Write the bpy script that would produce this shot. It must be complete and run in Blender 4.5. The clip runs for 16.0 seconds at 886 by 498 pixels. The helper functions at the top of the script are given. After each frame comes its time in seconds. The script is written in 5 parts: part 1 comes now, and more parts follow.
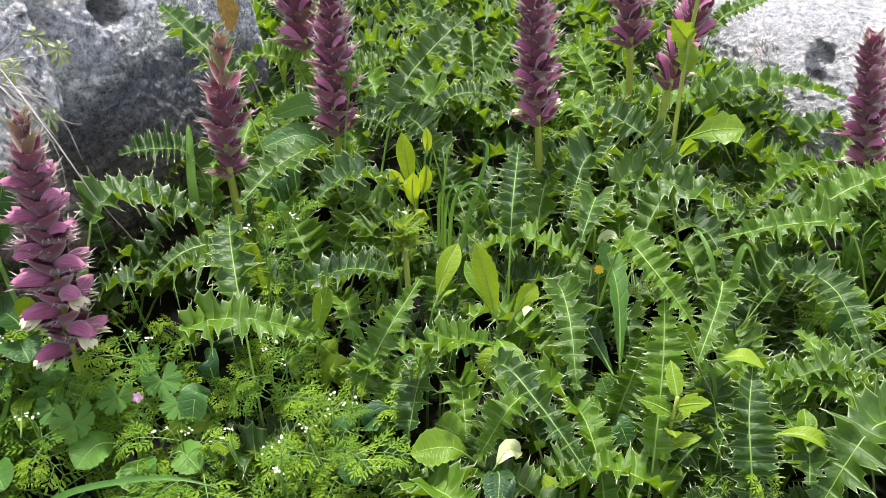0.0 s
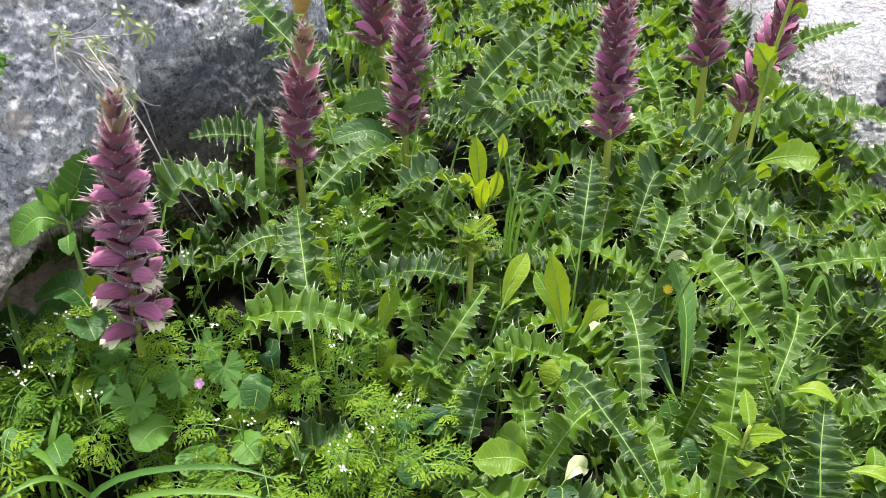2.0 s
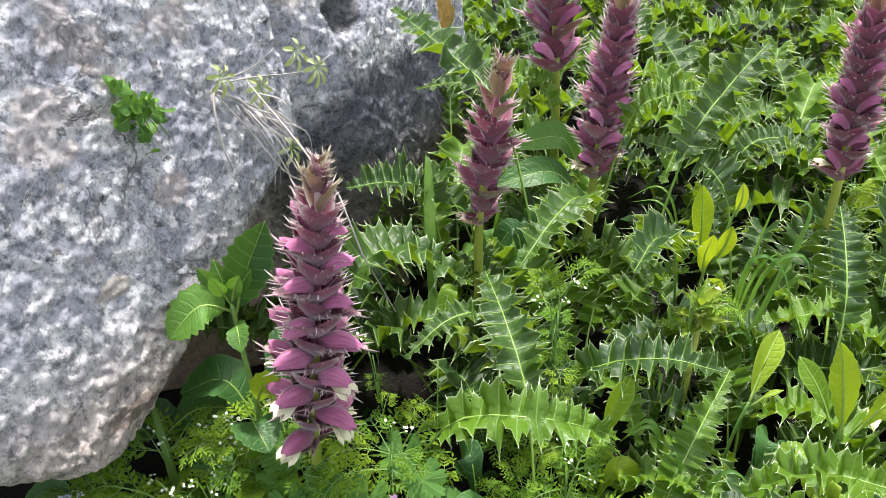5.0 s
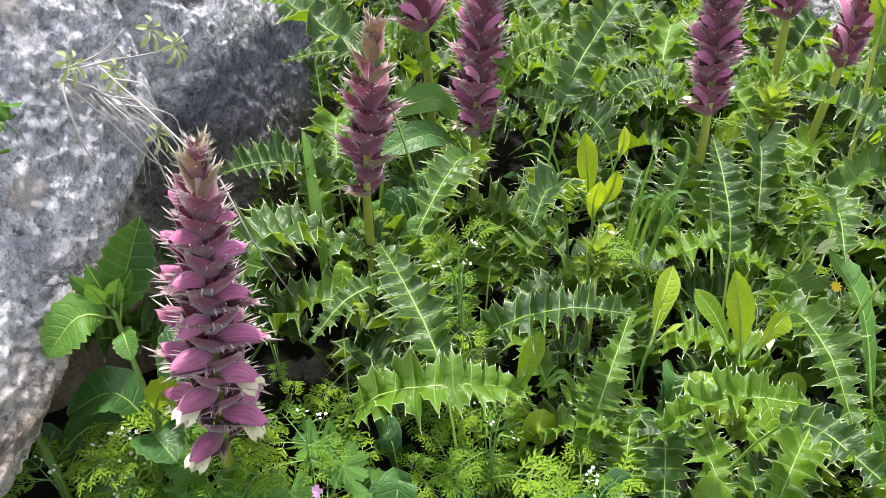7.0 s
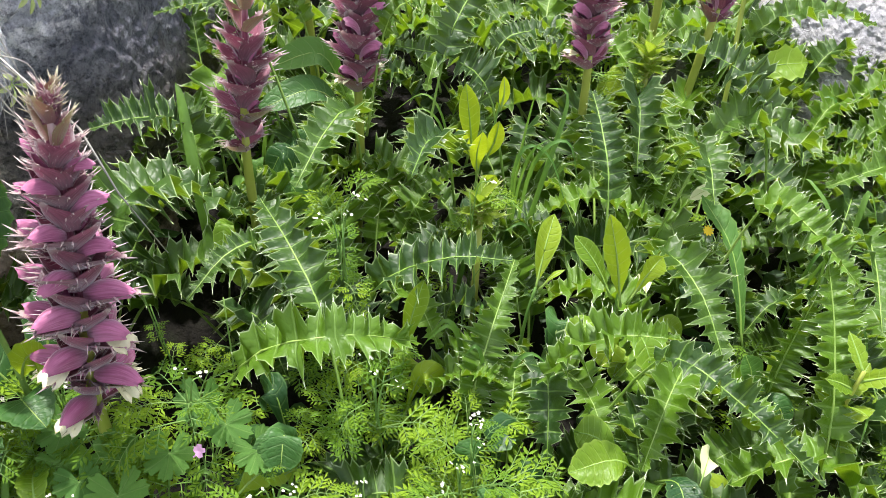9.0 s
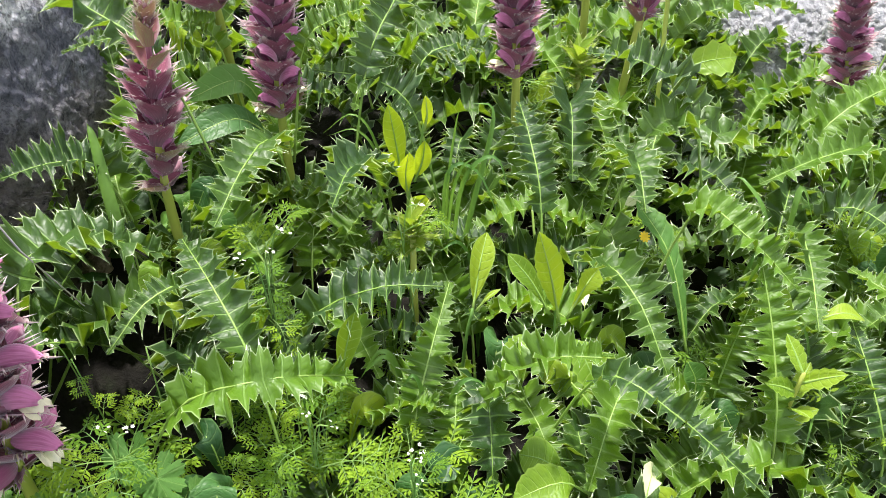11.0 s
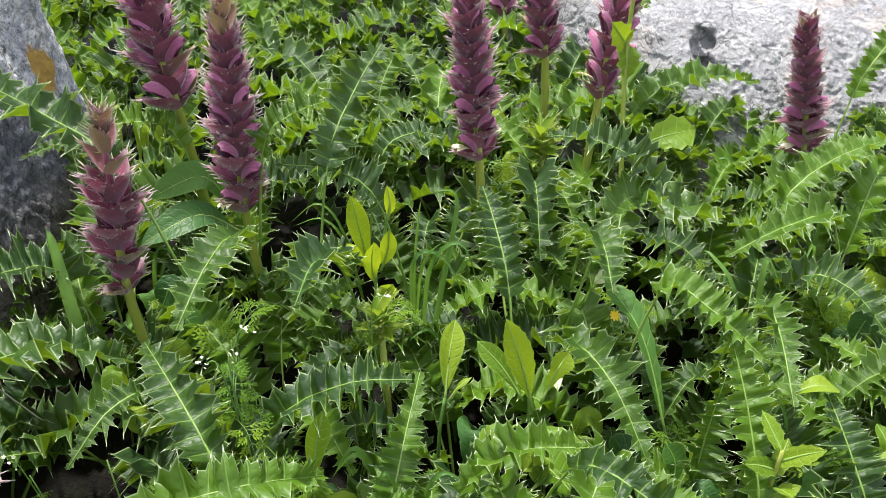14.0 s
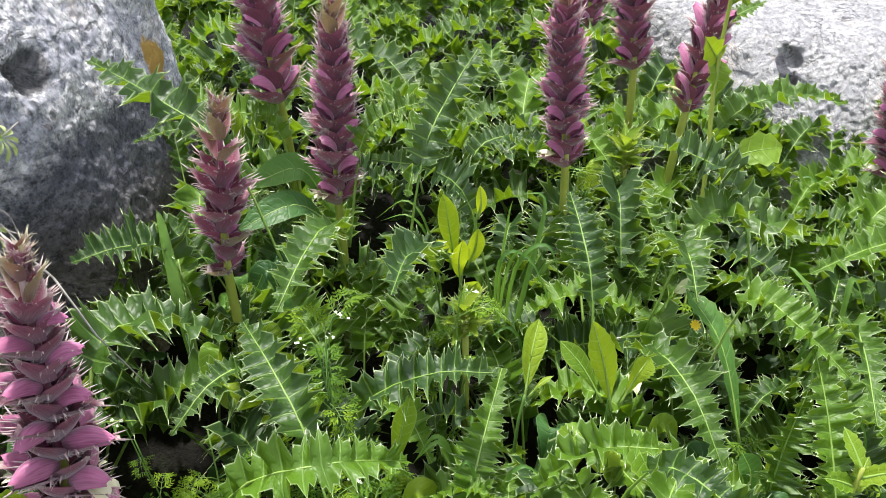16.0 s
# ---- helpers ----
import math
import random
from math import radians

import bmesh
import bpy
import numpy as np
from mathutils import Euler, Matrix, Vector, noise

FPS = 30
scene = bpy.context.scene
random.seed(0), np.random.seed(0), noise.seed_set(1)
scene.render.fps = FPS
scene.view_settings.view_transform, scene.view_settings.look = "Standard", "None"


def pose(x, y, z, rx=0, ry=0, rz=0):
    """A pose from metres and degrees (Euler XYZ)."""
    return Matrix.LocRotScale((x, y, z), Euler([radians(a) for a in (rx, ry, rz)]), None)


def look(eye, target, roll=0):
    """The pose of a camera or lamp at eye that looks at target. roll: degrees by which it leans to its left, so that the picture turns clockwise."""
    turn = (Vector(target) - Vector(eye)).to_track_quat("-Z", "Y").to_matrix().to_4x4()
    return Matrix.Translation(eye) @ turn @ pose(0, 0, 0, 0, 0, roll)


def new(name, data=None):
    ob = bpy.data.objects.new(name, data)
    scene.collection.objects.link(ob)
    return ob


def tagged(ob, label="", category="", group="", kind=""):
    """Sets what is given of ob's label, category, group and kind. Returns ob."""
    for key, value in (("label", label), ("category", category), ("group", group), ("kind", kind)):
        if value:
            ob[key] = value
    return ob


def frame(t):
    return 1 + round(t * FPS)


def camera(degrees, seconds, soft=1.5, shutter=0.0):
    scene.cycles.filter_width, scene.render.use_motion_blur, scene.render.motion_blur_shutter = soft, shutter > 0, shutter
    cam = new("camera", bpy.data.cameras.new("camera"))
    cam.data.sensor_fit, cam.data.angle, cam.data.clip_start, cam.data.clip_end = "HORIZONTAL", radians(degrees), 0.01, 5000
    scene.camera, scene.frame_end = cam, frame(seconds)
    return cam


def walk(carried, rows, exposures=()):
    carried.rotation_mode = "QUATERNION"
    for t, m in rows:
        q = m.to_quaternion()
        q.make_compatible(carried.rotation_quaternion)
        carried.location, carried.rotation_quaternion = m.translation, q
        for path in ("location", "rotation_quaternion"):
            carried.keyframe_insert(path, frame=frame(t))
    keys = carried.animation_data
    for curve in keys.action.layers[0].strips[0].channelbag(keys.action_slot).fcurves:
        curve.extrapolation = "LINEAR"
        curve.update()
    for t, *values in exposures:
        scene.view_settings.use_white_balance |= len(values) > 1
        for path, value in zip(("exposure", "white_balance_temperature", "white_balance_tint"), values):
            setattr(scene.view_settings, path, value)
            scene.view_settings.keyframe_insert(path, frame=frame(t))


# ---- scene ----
cam = camera(56.5, 16.0, soft=0.85)
PATH = [
    (0, (0.049, -0.009, 0.698), (-0.048, 1.671, -0.382), -2.3),
    (0.5, (0.045, -0.007, 0.692), (-0.06, 1.671, -0.391), -1.3),
    (1, (0.04, -0.004, 0.695), (-0.066, 1.674, -0.389), -0.5),
    (1.5, (0.012, -0.007, 0.7), (-0.095, 1.671, -0.384), 0.7),
    (2, (-0.016, -0.004, 0.704), (-0.136, 1.671, -0.383), 1.5),
    (2.3, (-0.039, 0.004, 0.709), (-0.19, 1.674, -0.381), 1.6),
    (2.5, (-0.063, 0.009, 0.708), (-0.228, 1.684, -0.371), 1.6),
    (3, (-0.104, 0.021, 0.713), (-0.285, 1.687, -0.379), 1.6),
    (3.5, (-0.124, 0.015, 0.722), (-0.314, 1.679, -0.371), 1.5),
    (4, (-0.142, 0.059, 0.709), (-0.371, 1.711, -0.395), 0.9),
    (4.2, (-0.16, 0.113, 0.698), (-0.385, 1.762, -0.41), 1.2),
    (6.3, (-0.271, 0.172, 0.668), (-0.23, 1.814, -0.474), -1.5),
    (6.5, (-0.27, 0.17, 0.658), (-0.205, 1.802, -0.497), -0.7),
    (7, (-0.246, 0.175, 0.667), (-0.086, 1.793, -0.498), -0.5),
    (7.5, (-0.224, 0.179, 0.667), (0.104, 1.769, -0.502), 0.6),
    (8, (-0.23, 0.173, 0.661), (0.141, 1.747, -0.517), 1.0),
    (8.2, (-0.232, 0.16, 0.651), (0.124, 1.733, -0.531), 1.9),
    (10.3, (-0.198, 0.174, 0.649), (0.22, 1.682, -0.597), 2.5),
    (10.5, (-0.193, 0.175, 0.654), (0.231, 1.684, -0.59), 1.7),
    (11, (-0.182, 0.184, 0.661), (0.253, 1.706, -0.56), -0.0),
    (11.5, (-0.177, 0.195, 0.667), (0.274, 1.739, -0.522), -1.3),
    (12, (-0.168, 0.192, 0.669), (0.295, 1.738, -0.512), -2.1),
    (12.5, (-0.16, 0.196, 0.675), (0.322, 1.775, -0.454), -1.9),
    (13, (-0.16, 0.198, 0.678), (0.34, 1.813, -0.392), -1.9),
    (13.5, (-0.162, 0.199, 0.675), (0.337, 1.803, -0.409), -1.8),
    (14, (-0.162, 0.196, 0.674), (0.339, 1.794, -0.419), -1.9),
    (14.5, (-0.153, 0.194, 0.669), (0.349, 1.784, -0.434), -2.3),
    (15, (-0.158, 0.192, 0.667), (0.339, 1.78, -0.442), -2.2),
    (15.5, (-0.19, 0.188, 0.676), (0.275, 1.787, -0.432), -0.3),
    (16, (-0.202, 0.182, 0.681), (0.183, 1.823, -0.395), -0.9),
]
walk(cam, [(t, look(eye, target, roll)) for t, eye, target, roll in PATH], [(0, 0.86, 6150, 14), (3, 0.95, 6150, 14), (6.5, 1.08, 6150, 15), (8, 1.06, 6150, 15), (11, 1.18, 6150, 15), (12.2, 1.14, 6150, 14), (14, 0.76, 6150, 13), (16, 0.88, 6150, 13)])

# ---- sky, sun, exposure ----
SUN = Vector((-0.05, 0.22, 0.975)).normalized()
world = bpy.data.worlds.new("sky")
scene.world = world
world.use_nodes = True
wn = world.node_tree.nodes
sky = wn.new("ShaderNodeTexSky")
sky.sky_type, sky.sun_disc = "NISHITA", False
sky.dust_density, sky.ozone_density = 4.0, 0.6
sky.sun_elevation, sky.sun_rotation = math.asin(SUN.z), math.atan2(SUN.x, SUN.y)
wn["Background"].inputs["Strength"].default_value = 0.145
veil = wn.new("ShaderNodeMix")  # thin bright cloud over the blue
veil.data_type = "RGBA"
veil.inputs[0].default_value = 0.45
veil.inputs[7].default_value = (9.0, 8.9, 8.6, 1)
world.node_tree.links.new(sky.outputs[0], veil.inputs[6])
world.node_tree.links.new(veil.outputs[2], wn["Background"].inputs["Color"])
sun = new("sun", bpy.data.lights.new("sun", "SUN"))
sun.data.energy, sun.data.angle, sun.data.color = 4.4, radians(3.0), (1.0, 0.95, 0.86)
sun.matrix_world = look((0, 0, 5), Vector((0, 0, 5)) - SUN)


# ---- materials ----
def mat(name, rough=0.5, spec=0.5):
    m = bpy.data.materials.new(name)
    m.use_nodes = True
    b = m.node_tree.nodes["Principled BSDF"]
    b.inputs["Roughness"].default_value = rough
    b.inputs["Specular IOR Level"].default_value = spec
    return m, m.node_tree.nodes, m.node_tree.links, b


def ramp(n, l, src, stops):
    r = n.new("ShaderNodeValToRGB")
    e = r.color_ramp.elements
    while len(e) < len(stops):
        e.new(0.5)
    for k, (p, c) in enumerate(stops):
        e[k].position, e[k].color = p, (*c, 1)
    l.new(src, r.inputs[0])
    return r.outputs[0]


def tex_noise(n, l, scale, detail=4.0, rough=0.55, coord="Object", dist=0.0):
    co = n.new("ShaderNodeTexCoord")
    t = n.new("ShaderNodeTexNoise")
    t.inputs["Scale"].default_value, t.inputs["Detail"].default_value = scale, detail
    t.inputs["Roughness"].default_value, t.inputs["Distortion"].default_value = rough, dist
    l.new(co.outputs[coord], t.inputs["Vector"])
    return t.outputs["Fac"]


def mix(n, l, fac, a, b, kind="MIX"):
    m = n.new("ShaderNodeMix")
    m.data_type, m.blend_type = "RGBA", kind
    for sock, v in ((m.inputs[0], fac), (m.inputs[6], a), (m.inputs[7], b)):
        if hasattr(v, "is_linked"):
            l.new(v, sock)
        elif isinstance(v, tuple):
            sock.default_value = (*v, 1)
        else:
            sock.default_value = v
    return m.outputs[2]


def maths(n, l, op, a, b=0.0, c=0.0):
    m = n.new("ShaderNodeMath")
    m.operation = op
    for sock, v in zip(m.inputs, (a, b, c)):
        if hasattr(v, "is_linked"):
            l.new(v, sock)
        else:
            sock.default_value = v
    return m.outputs[0]


def smooth(n, l, v, lo, hi):
    m = n.new("ShaderNodeMapRange")
    m.interpolation_type = "SMOOTHSTEP"
    m.inputs[1].default_value, m.inputs[2].default_value = lo, hi
    l.new(v, m.inputs[0])
    return m.outputs[0]


def bump(n, l, b, height, strength, dist):
    k = n.new("ShaderNodeBump")
    k.inputs["Strength"].default_value, k.inputs["Distance"].default_value = strength, dist
    l.new(height, k.inputs["Height"])
    l.new(k.outputs[0], b.inputs["Normal"])
    return k.outputs[0]


def see_through(m, n, l, b, colour, share):
    """Adds the light that a thin leaf lets through."""
    t = n.new("ShaderNodeBsdfTranslucent")
    if hasattr(colour, "is_linked"):
        l.new(colour, t.inputs["Color"])
    else:
        t.inputs["Color"].default_value = (*colour, 1)
    s = n.new("ShaderNodeMixShader")
    s.inputs[0].default_value = share
    l.new(b.outputs[0], s.inputs[1])
    l.new(t.outputs[0], s.inputs[2])
    l.new(s.outputs[0], n["Material Output"].inputs["Surface"])


def leaf_material(name, dark, light, vein, edge, through_colour, rough=0.42, share=0.38, veins=0.75, edge_at=0.86, net=0.0, spec=0.34):
    m, n, l, b = mat(name, rough, spec)
    info = n.new("ShaderNodeObjectInfo")
    big = tex_noise(n, l, 14.0, 3.0)
    fine = tex_noise(n, l, 160.0, 3.0, 0.6)
    tone = maths(n, l, "ADD", maths(n, l, "MULTIPLY", info.outputs["Random"], 0.75), maths(n, l, "MULTIPLY", big, 0.45))
    col = mix(n, l, smooth(n, l, tone, 0.30, 1.0), dark, light)
    col = mix(n, l, maths(n, l, "MULTIPLY", fine, 0.35), col, light)
    height = fine
    uv = n.new("ShaderNodeTexCoord")
    sep = n.new("ShaderNodeSeparateXYZ")
    l.new(uv.outputs["UV"], sep.inputs[0])
    off = maths(n, l, "ABSOLUTE", maths(n, l, "SUBTRACT", sep.outputs[0], 0.5))
    if veins:
        wide = maths(n, l, "MULTIPLY_ADD", sep.outputs[1], -0.055, 0.085)
        v = maths(n, l, "SUBTRACT", 1.0, smooth(n, l, maths(n, l, "DIVIDE", off, wide), 0.35, 1.0))
        col = mix(n, l, maths(n, l, "MULTIPLY", v, veins), col, vein)
        height = maths(n, l, "ADD", maths(n, l, "MULTIPLY", fine, 0.5), maths(n, l, "MULTIPLY", v, -1.0))
    if net:
        web = n.new("ShaderNodeTexVoronoi")
        web.feature = "DISTANCE_TO_EDGE"
        web.inputs["Scale"].default_value = net
        l.new(uv.outputs["UV"], web.inputs["Vector"])
        line = maths(n, l, "SUBTRACT", 1.0, smooth(n, l, web.outputs["Distance"], 0.0, 0.09))
        col = mix(n, l, maths(n, l, "MULTIPLY", line, 0.10), col, vein)
        height = maths(n, l, "ADD", height, maths(n, l, "MULTIPLY", smooth(n, l, web.outputs["Distance"], 0.0, 0.35), 0.35))
    rim = smooth(n, l, sep.outputs[1], edge_at, 0.985)
    col = mix(n, l, maths(n, l, "MULTIPLY", rim, 0.85), col, edge)
    l.new(col, b.inputs["Base Color"])
    bump(n, l, b, height, 0.5, 0.002)
    glow = mix(n, l, 0.5, col, through_colour)
    see_through(m, n, l, b, glow, share)
    return m


M_ACAN = leaf_material("acanthus_leaf", (0.005, 0.025, 0.011), (0.086, 0.180, 0.006), (0.15, 0.26, 0.05), (0.29, 0.39, 0.17), (0.38, 0.60, 0.005), 0.44, 0.32, edge_at=0.93, net=2.6, spec=0.44)
M_YELLOW = leaf_material("yellow_green_leaf", (0.08, 0.19, 0.012), (0.25, 0.36, 0.015), (0.30, 0.42, 0.08), (0.24, 0.36, 0.05), (0.50, 0.64, 0.01), 0.42, 0.44, veins=0.5, net=2.0)
M_LIME = leaf_material("lime_leaf", (0.20, 0.33, 0.010), (0.40, 0.50, 0.012), (0.42, 0.52, 0.08), (0.36, 0.46, 0.04), (0.62, 0.74, 0.01), 0.42, 0.48, veins=0.4, net=2.0)
M_DARKLEAF = leaf_material("dark_smooth_leaf", (0.012, 0.046, 0.015), (0.046, 0.125, 0.024), (0.12, 0.21, 0.06), (0.07, 0.15, 0.035), (0.20, 0.42, 0.02), 0.44, 0.28, veins=0.5, net=2.2)
M_ROUND = leaf_material("lobed_leaf", (0.048, 0.135, 0.020), (0.105, 0.23, 0.032), (0.17, 0.29, 0.07), (0.12, 0.22, 0.04), (0.26, 0.50, 0.03), 0.52, 0.34, veins=0.45, net=2.0)
M_FERN = leaf_material("ferny_leaf", (0.07, 0.17, 0.010), (0.21, 0.33, 0.012), (0.2, 0.3, 0.05), (0.2, 0.34, 0.04), (0.42, 0.64, 0.02), 0.5, 0.36, veins=0.0)
M_GRASS = leaf_material("grass_blade", (0.05, 0.14, 0.025), (0.13, 0.25, 0.035), (0.3, 0.42, 0.12), (0.2, 0.34, 0.08), (0.34, 0.56, 0.05), 0.40, 0.4, veins=0.0)
# low leaves kept very dark: gap shade is put into their colour
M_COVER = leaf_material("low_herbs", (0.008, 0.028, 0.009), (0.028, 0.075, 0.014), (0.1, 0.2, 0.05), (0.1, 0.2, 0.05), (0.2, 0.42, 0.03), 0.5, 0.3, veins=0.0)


def plain(name, a, b_col, scale=60.0, rough=0.55, share=0.0, glow=None, bumpy=0.3):
    m, n, l, b = mat(name, rough)
    info = n.new("ShaderNodeObjectInfo")
    f = maths(n, l, "ADD", maths(n, l, "MULTIPLY", tex_noise(n, l, scale, 4.0), 0.75), maths(n, l, "MULTIPLY", info.outputs["Random"], 0.3))
    col = mix(n, l, smooth(n, l, f, 0.25, 0.8), a, b_col)
    l.new(col, b.inputs["Base Color"])
    bump(n, l, b, tex_noise(n, l, scale * 4, 3.0), bumpy, 0.001)
    if share:
        see_through(m, n, l, b, glow or b_col, share)
    return m


M_RIB = plain("pale_midrib", (0.17, 0.30, 0.04), (0.28, 0.40, 0.09), 30, 0.5, 0.2, (0.4, 0.55, 0.1))
M_SPINE = plain("pale_spines", (0.32, 0.40, 0.20), (0.52, 0.56, 0.36), 30, 0.5)
M_STEM = plain("yellow_green_stem", (0.26, 0.33, 0.04), (0.40, 0.44, 0.08), 25, 0.5, 0.2, (0.5, 0.55, 0.1))
M_THIN = plain("thin_green_stem", (0.10, 0.22, 0.04), (0.22, 0.34, 0.08), 25, 0.5, 0.2, (0.3, 0.5, 0.05))
M_WHITE = plain("cream_petal", (0.72, 0.72, 0.55), (0.82, 0.82, 0.72), 60, 0.5, 0.25, (0.8, 0.8, 0.6))
M_CREAM = plain("cream_lip", (0.74, 0.70, 0.46), (0.82, 0.79, 0.60), 60, 0.5, 0.25, (0.85, 0.8, 0.5))
M_LILAC = plain("lilac_petal", (0.62, 0.62, 0.76), (0.76, 0.76, 0.86), 60, 0.5, 0.2, (0.7, 0.7, 0.9))
M_PINK = plain("pink_petal", (0.60, 0.25, 0.55), (0.72, 0.40, 0.66), 60, 0.5, 0.2, (0.8, 0.4, 0.7))
M_GOLD = plain("yellow_petal", (0.75, 0.48, 0.01), (0.85, 0.62, 0.03), 60, 0.5, 0.2, (0.9, 0.6, 0.02))
M_DRY = plain("dry_straw", (0.26, 0.24, 0.21), (0.50, 0.47, 0.42), 40, 0.7)
M_HAIRY = plain("grey_green_leaflet", (0.30, 0.36, 0.14), (0.46, 0.50, 0.26), 50, 0.7, 0.3, (0.4, 0.5, 0.1))


def purple(name, a, b_col, tip, glow, share=0.22, rough=0.5):
    """A petal or bract: streaked along its length, another colour towards its tip."""
    m, n, l, b = mat(name, rough)
    uv = n.new("ShaderNodeTexCoord")
    sep = n.new("ShaderNodeSeparateXYZ")
    l.new(uv.outputs["UV"], sep.inputs[0])
    st = n.new("ShaderNodeTexNoise")
    mp = n.new("ShaderNodeMapping")
    mp.inputs["Scale"].default_value = (26, 2.2, 1)
    l.new(uv.outputs["UV"], mp.inputs["Vector"])
    l.new(mp.outputs[0], st.inputs["Vector"])
    st.inputs["Scale"].default_value, st.inputs["Detail"].default_value = 1.0, 4.0
    info = n.new("ShaderNodeObjectInfo")
    f = maths(n, l, "ADD", maths(n, l, "MULTIPLY", st.outputs["Fac"], 0.85), maths(n, l, "MULTIPLY_ADD", info.outputs["Random"], 0.3, -0.1))
    col = mix(n, l, smooth(n, l, f, 0.3, 0.75), a, b_col)
    col = mix(n, l, smooth(n, l, sep.outputs[1], 0.74, 1.02), col, tip)
    l.new(col, b.inputs["Base Color"])
    b.inputs["Sheen Weight"].default_value = 0.5
    bump(n, l, b, st.outputs["Fac"], 0.35, 0.0015)
    see_through(m, n, l, b, mix(n, l, 0.5, col, glow), share)
    return m


M_HOOD = purple("purple_hood", (0.23, 0.042, 0.115), (0.47, 0.150, 0.285), (0.43, 0.12, 0.25), (0.66, 0.14, 0.30))
M_BRACT = purple("burgundy_bract", (0.115, 0.018, 0.042), (0.27, 0.062, 0.110), (0.56, 0.45, 0.41), (0.40, 0.05, 0.12), 0.17)
M_TAN = purple("green_bract", (0.20, 0.045, 0.065), (0.19, 0.17, 0.07), (0.40, 0.38, 0.22), (0.5, 0.4, 0.1))


def rock_material(name, pale, grey, dark, stain_shade_at=None, lichen_at=None, warm_z=None, mottle=1.0, marks=()):
    m, n, l, b = mat(name, 0.9, 0.25)
    big = tex_noise(n, l, 5.0, 6.0, 0.62, dist=0.4)
    mid = tex_noise(n, l, 30.0, 10.0, 0.75)
    fine = tex_noise(n, l, 240.0, 8.0, 0.8)
    co = n.new("ShaderNodeTexCoord")
    cells = n.new("ShaderNodeTexVoronoi")
    cells.inputs["Scale"].default_value = 85.0
    l.new(co.outputs["Object"], cells.inputs["Vector"])
    f = maths(n, l, "ADD", maths(n, l, "MULTIPLY", big, 0.55), maths(n, l, "MULTIPLY", mid, 0.5))
    col = ramp(n, l, f, [(0.34, dark), (0.48, grey), (0.66, pale)])
    crust = ramp(n, l, tex_noise(n, l, 100.0, 8.0, 0.78), [(0.39, (0.36, 0.36, 0.38)), (0.455, (0.92, 0.92, 0.93)), (0.55, (1.28, 1.26, 1.23))])
    col = mix(n, l, 0.85 * mottle, col, crust, "MULTIPLY")
    grain = ramp(n, l, fine, [(0.36, (0.40, 0.40, 0.41)), (0.48, (1.0, 1.0, 1.0)), (0.62, (1.25, 1.24, 1.22))])
    col = mix(n, l, 0.8 * mottle, col, grain, "MULTIPLY")
    fleck = smooth(n, l, tex_noise(n, l, 80.0, 8.0, 0.75), 0.585, 0.615)
    col = mix(n, l, maths(n, l, "MULTIPLY", fleck, 0.4), col, (0.82, 0.80, 0.77))
    plate = smooth(n, l, tex_noise(n, l, 21.0, 10.0, 0.74, dist=0.9), 0.485, 0.515)
    col = mix(n, l, 0.9 * mottle, col, mix(n, l, plate, (0.72, 0.73, 0.78), (1.16, 1.15, 1.13)), "MULTIPLY")
    # random holes and pits, their inner shade put in as dark colour
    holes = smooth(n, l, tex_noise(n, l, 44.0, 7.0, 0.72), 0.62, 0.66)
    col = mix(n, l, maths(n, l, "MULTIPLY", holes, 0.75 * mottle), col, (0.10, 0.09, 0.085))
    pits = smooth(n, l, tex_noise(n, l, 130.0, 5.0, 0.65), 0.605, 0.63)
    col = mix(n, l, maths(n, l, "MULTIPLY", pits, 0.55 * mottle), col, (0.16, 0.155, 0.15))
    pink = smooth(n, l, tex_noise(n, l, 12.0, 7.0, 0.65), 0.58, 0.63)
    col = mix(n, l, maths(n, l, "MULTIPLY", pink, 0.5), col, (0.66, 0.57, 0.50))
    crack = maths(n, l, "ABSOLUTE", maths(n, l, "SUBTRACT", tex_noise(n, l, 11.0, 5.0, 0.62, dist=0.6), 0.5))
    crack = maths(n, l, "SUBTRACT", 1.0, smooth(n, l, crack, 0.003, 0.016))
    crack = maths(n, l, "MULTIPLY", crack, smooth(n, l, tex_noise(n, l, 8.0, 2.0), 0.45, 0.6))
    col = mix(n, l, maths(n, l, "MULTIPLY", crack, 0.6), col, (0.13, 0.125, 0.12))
    sep = n.new("ShaderNodeSeparateXYZ")
    l.new(co.outputs["Object"], sep.inputs[0])

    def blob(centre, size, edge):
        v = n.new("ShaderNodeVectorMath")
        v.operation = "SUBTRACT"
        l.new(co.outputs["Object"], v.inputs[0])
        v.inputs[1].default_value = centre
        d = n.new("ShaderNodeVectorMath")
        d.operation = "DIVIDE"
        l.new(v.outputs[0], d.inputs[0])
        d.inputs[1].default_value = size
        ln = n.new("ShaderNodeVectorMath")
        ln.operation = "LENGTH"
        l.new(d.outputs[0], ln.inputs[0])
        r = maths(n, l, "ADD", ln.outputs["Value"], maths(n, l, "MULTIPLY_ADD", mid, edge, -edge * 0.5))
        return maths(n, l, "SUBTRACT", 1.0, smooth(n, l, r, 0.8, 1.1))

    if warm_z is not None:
        low = maths(n, l, "SUBTRACT", 1.0, smooth(n, l, maths(n, l, "ADD", sep.outputs[2], maths(n, l, "MULTIPLY_ADD", big, 0.12, -0.06)), warm_z - 0.05, warm_z + 0.05))
        col = mix(n, l, maths(n, l, "MULTIPLY", low, 0.7), col, mix(n, l, 1.0, crust, mix(n, l, fine, (0.52, 0.41, 0.31), (0.90, 0.77, 0.63)), "MULTIPLY"))
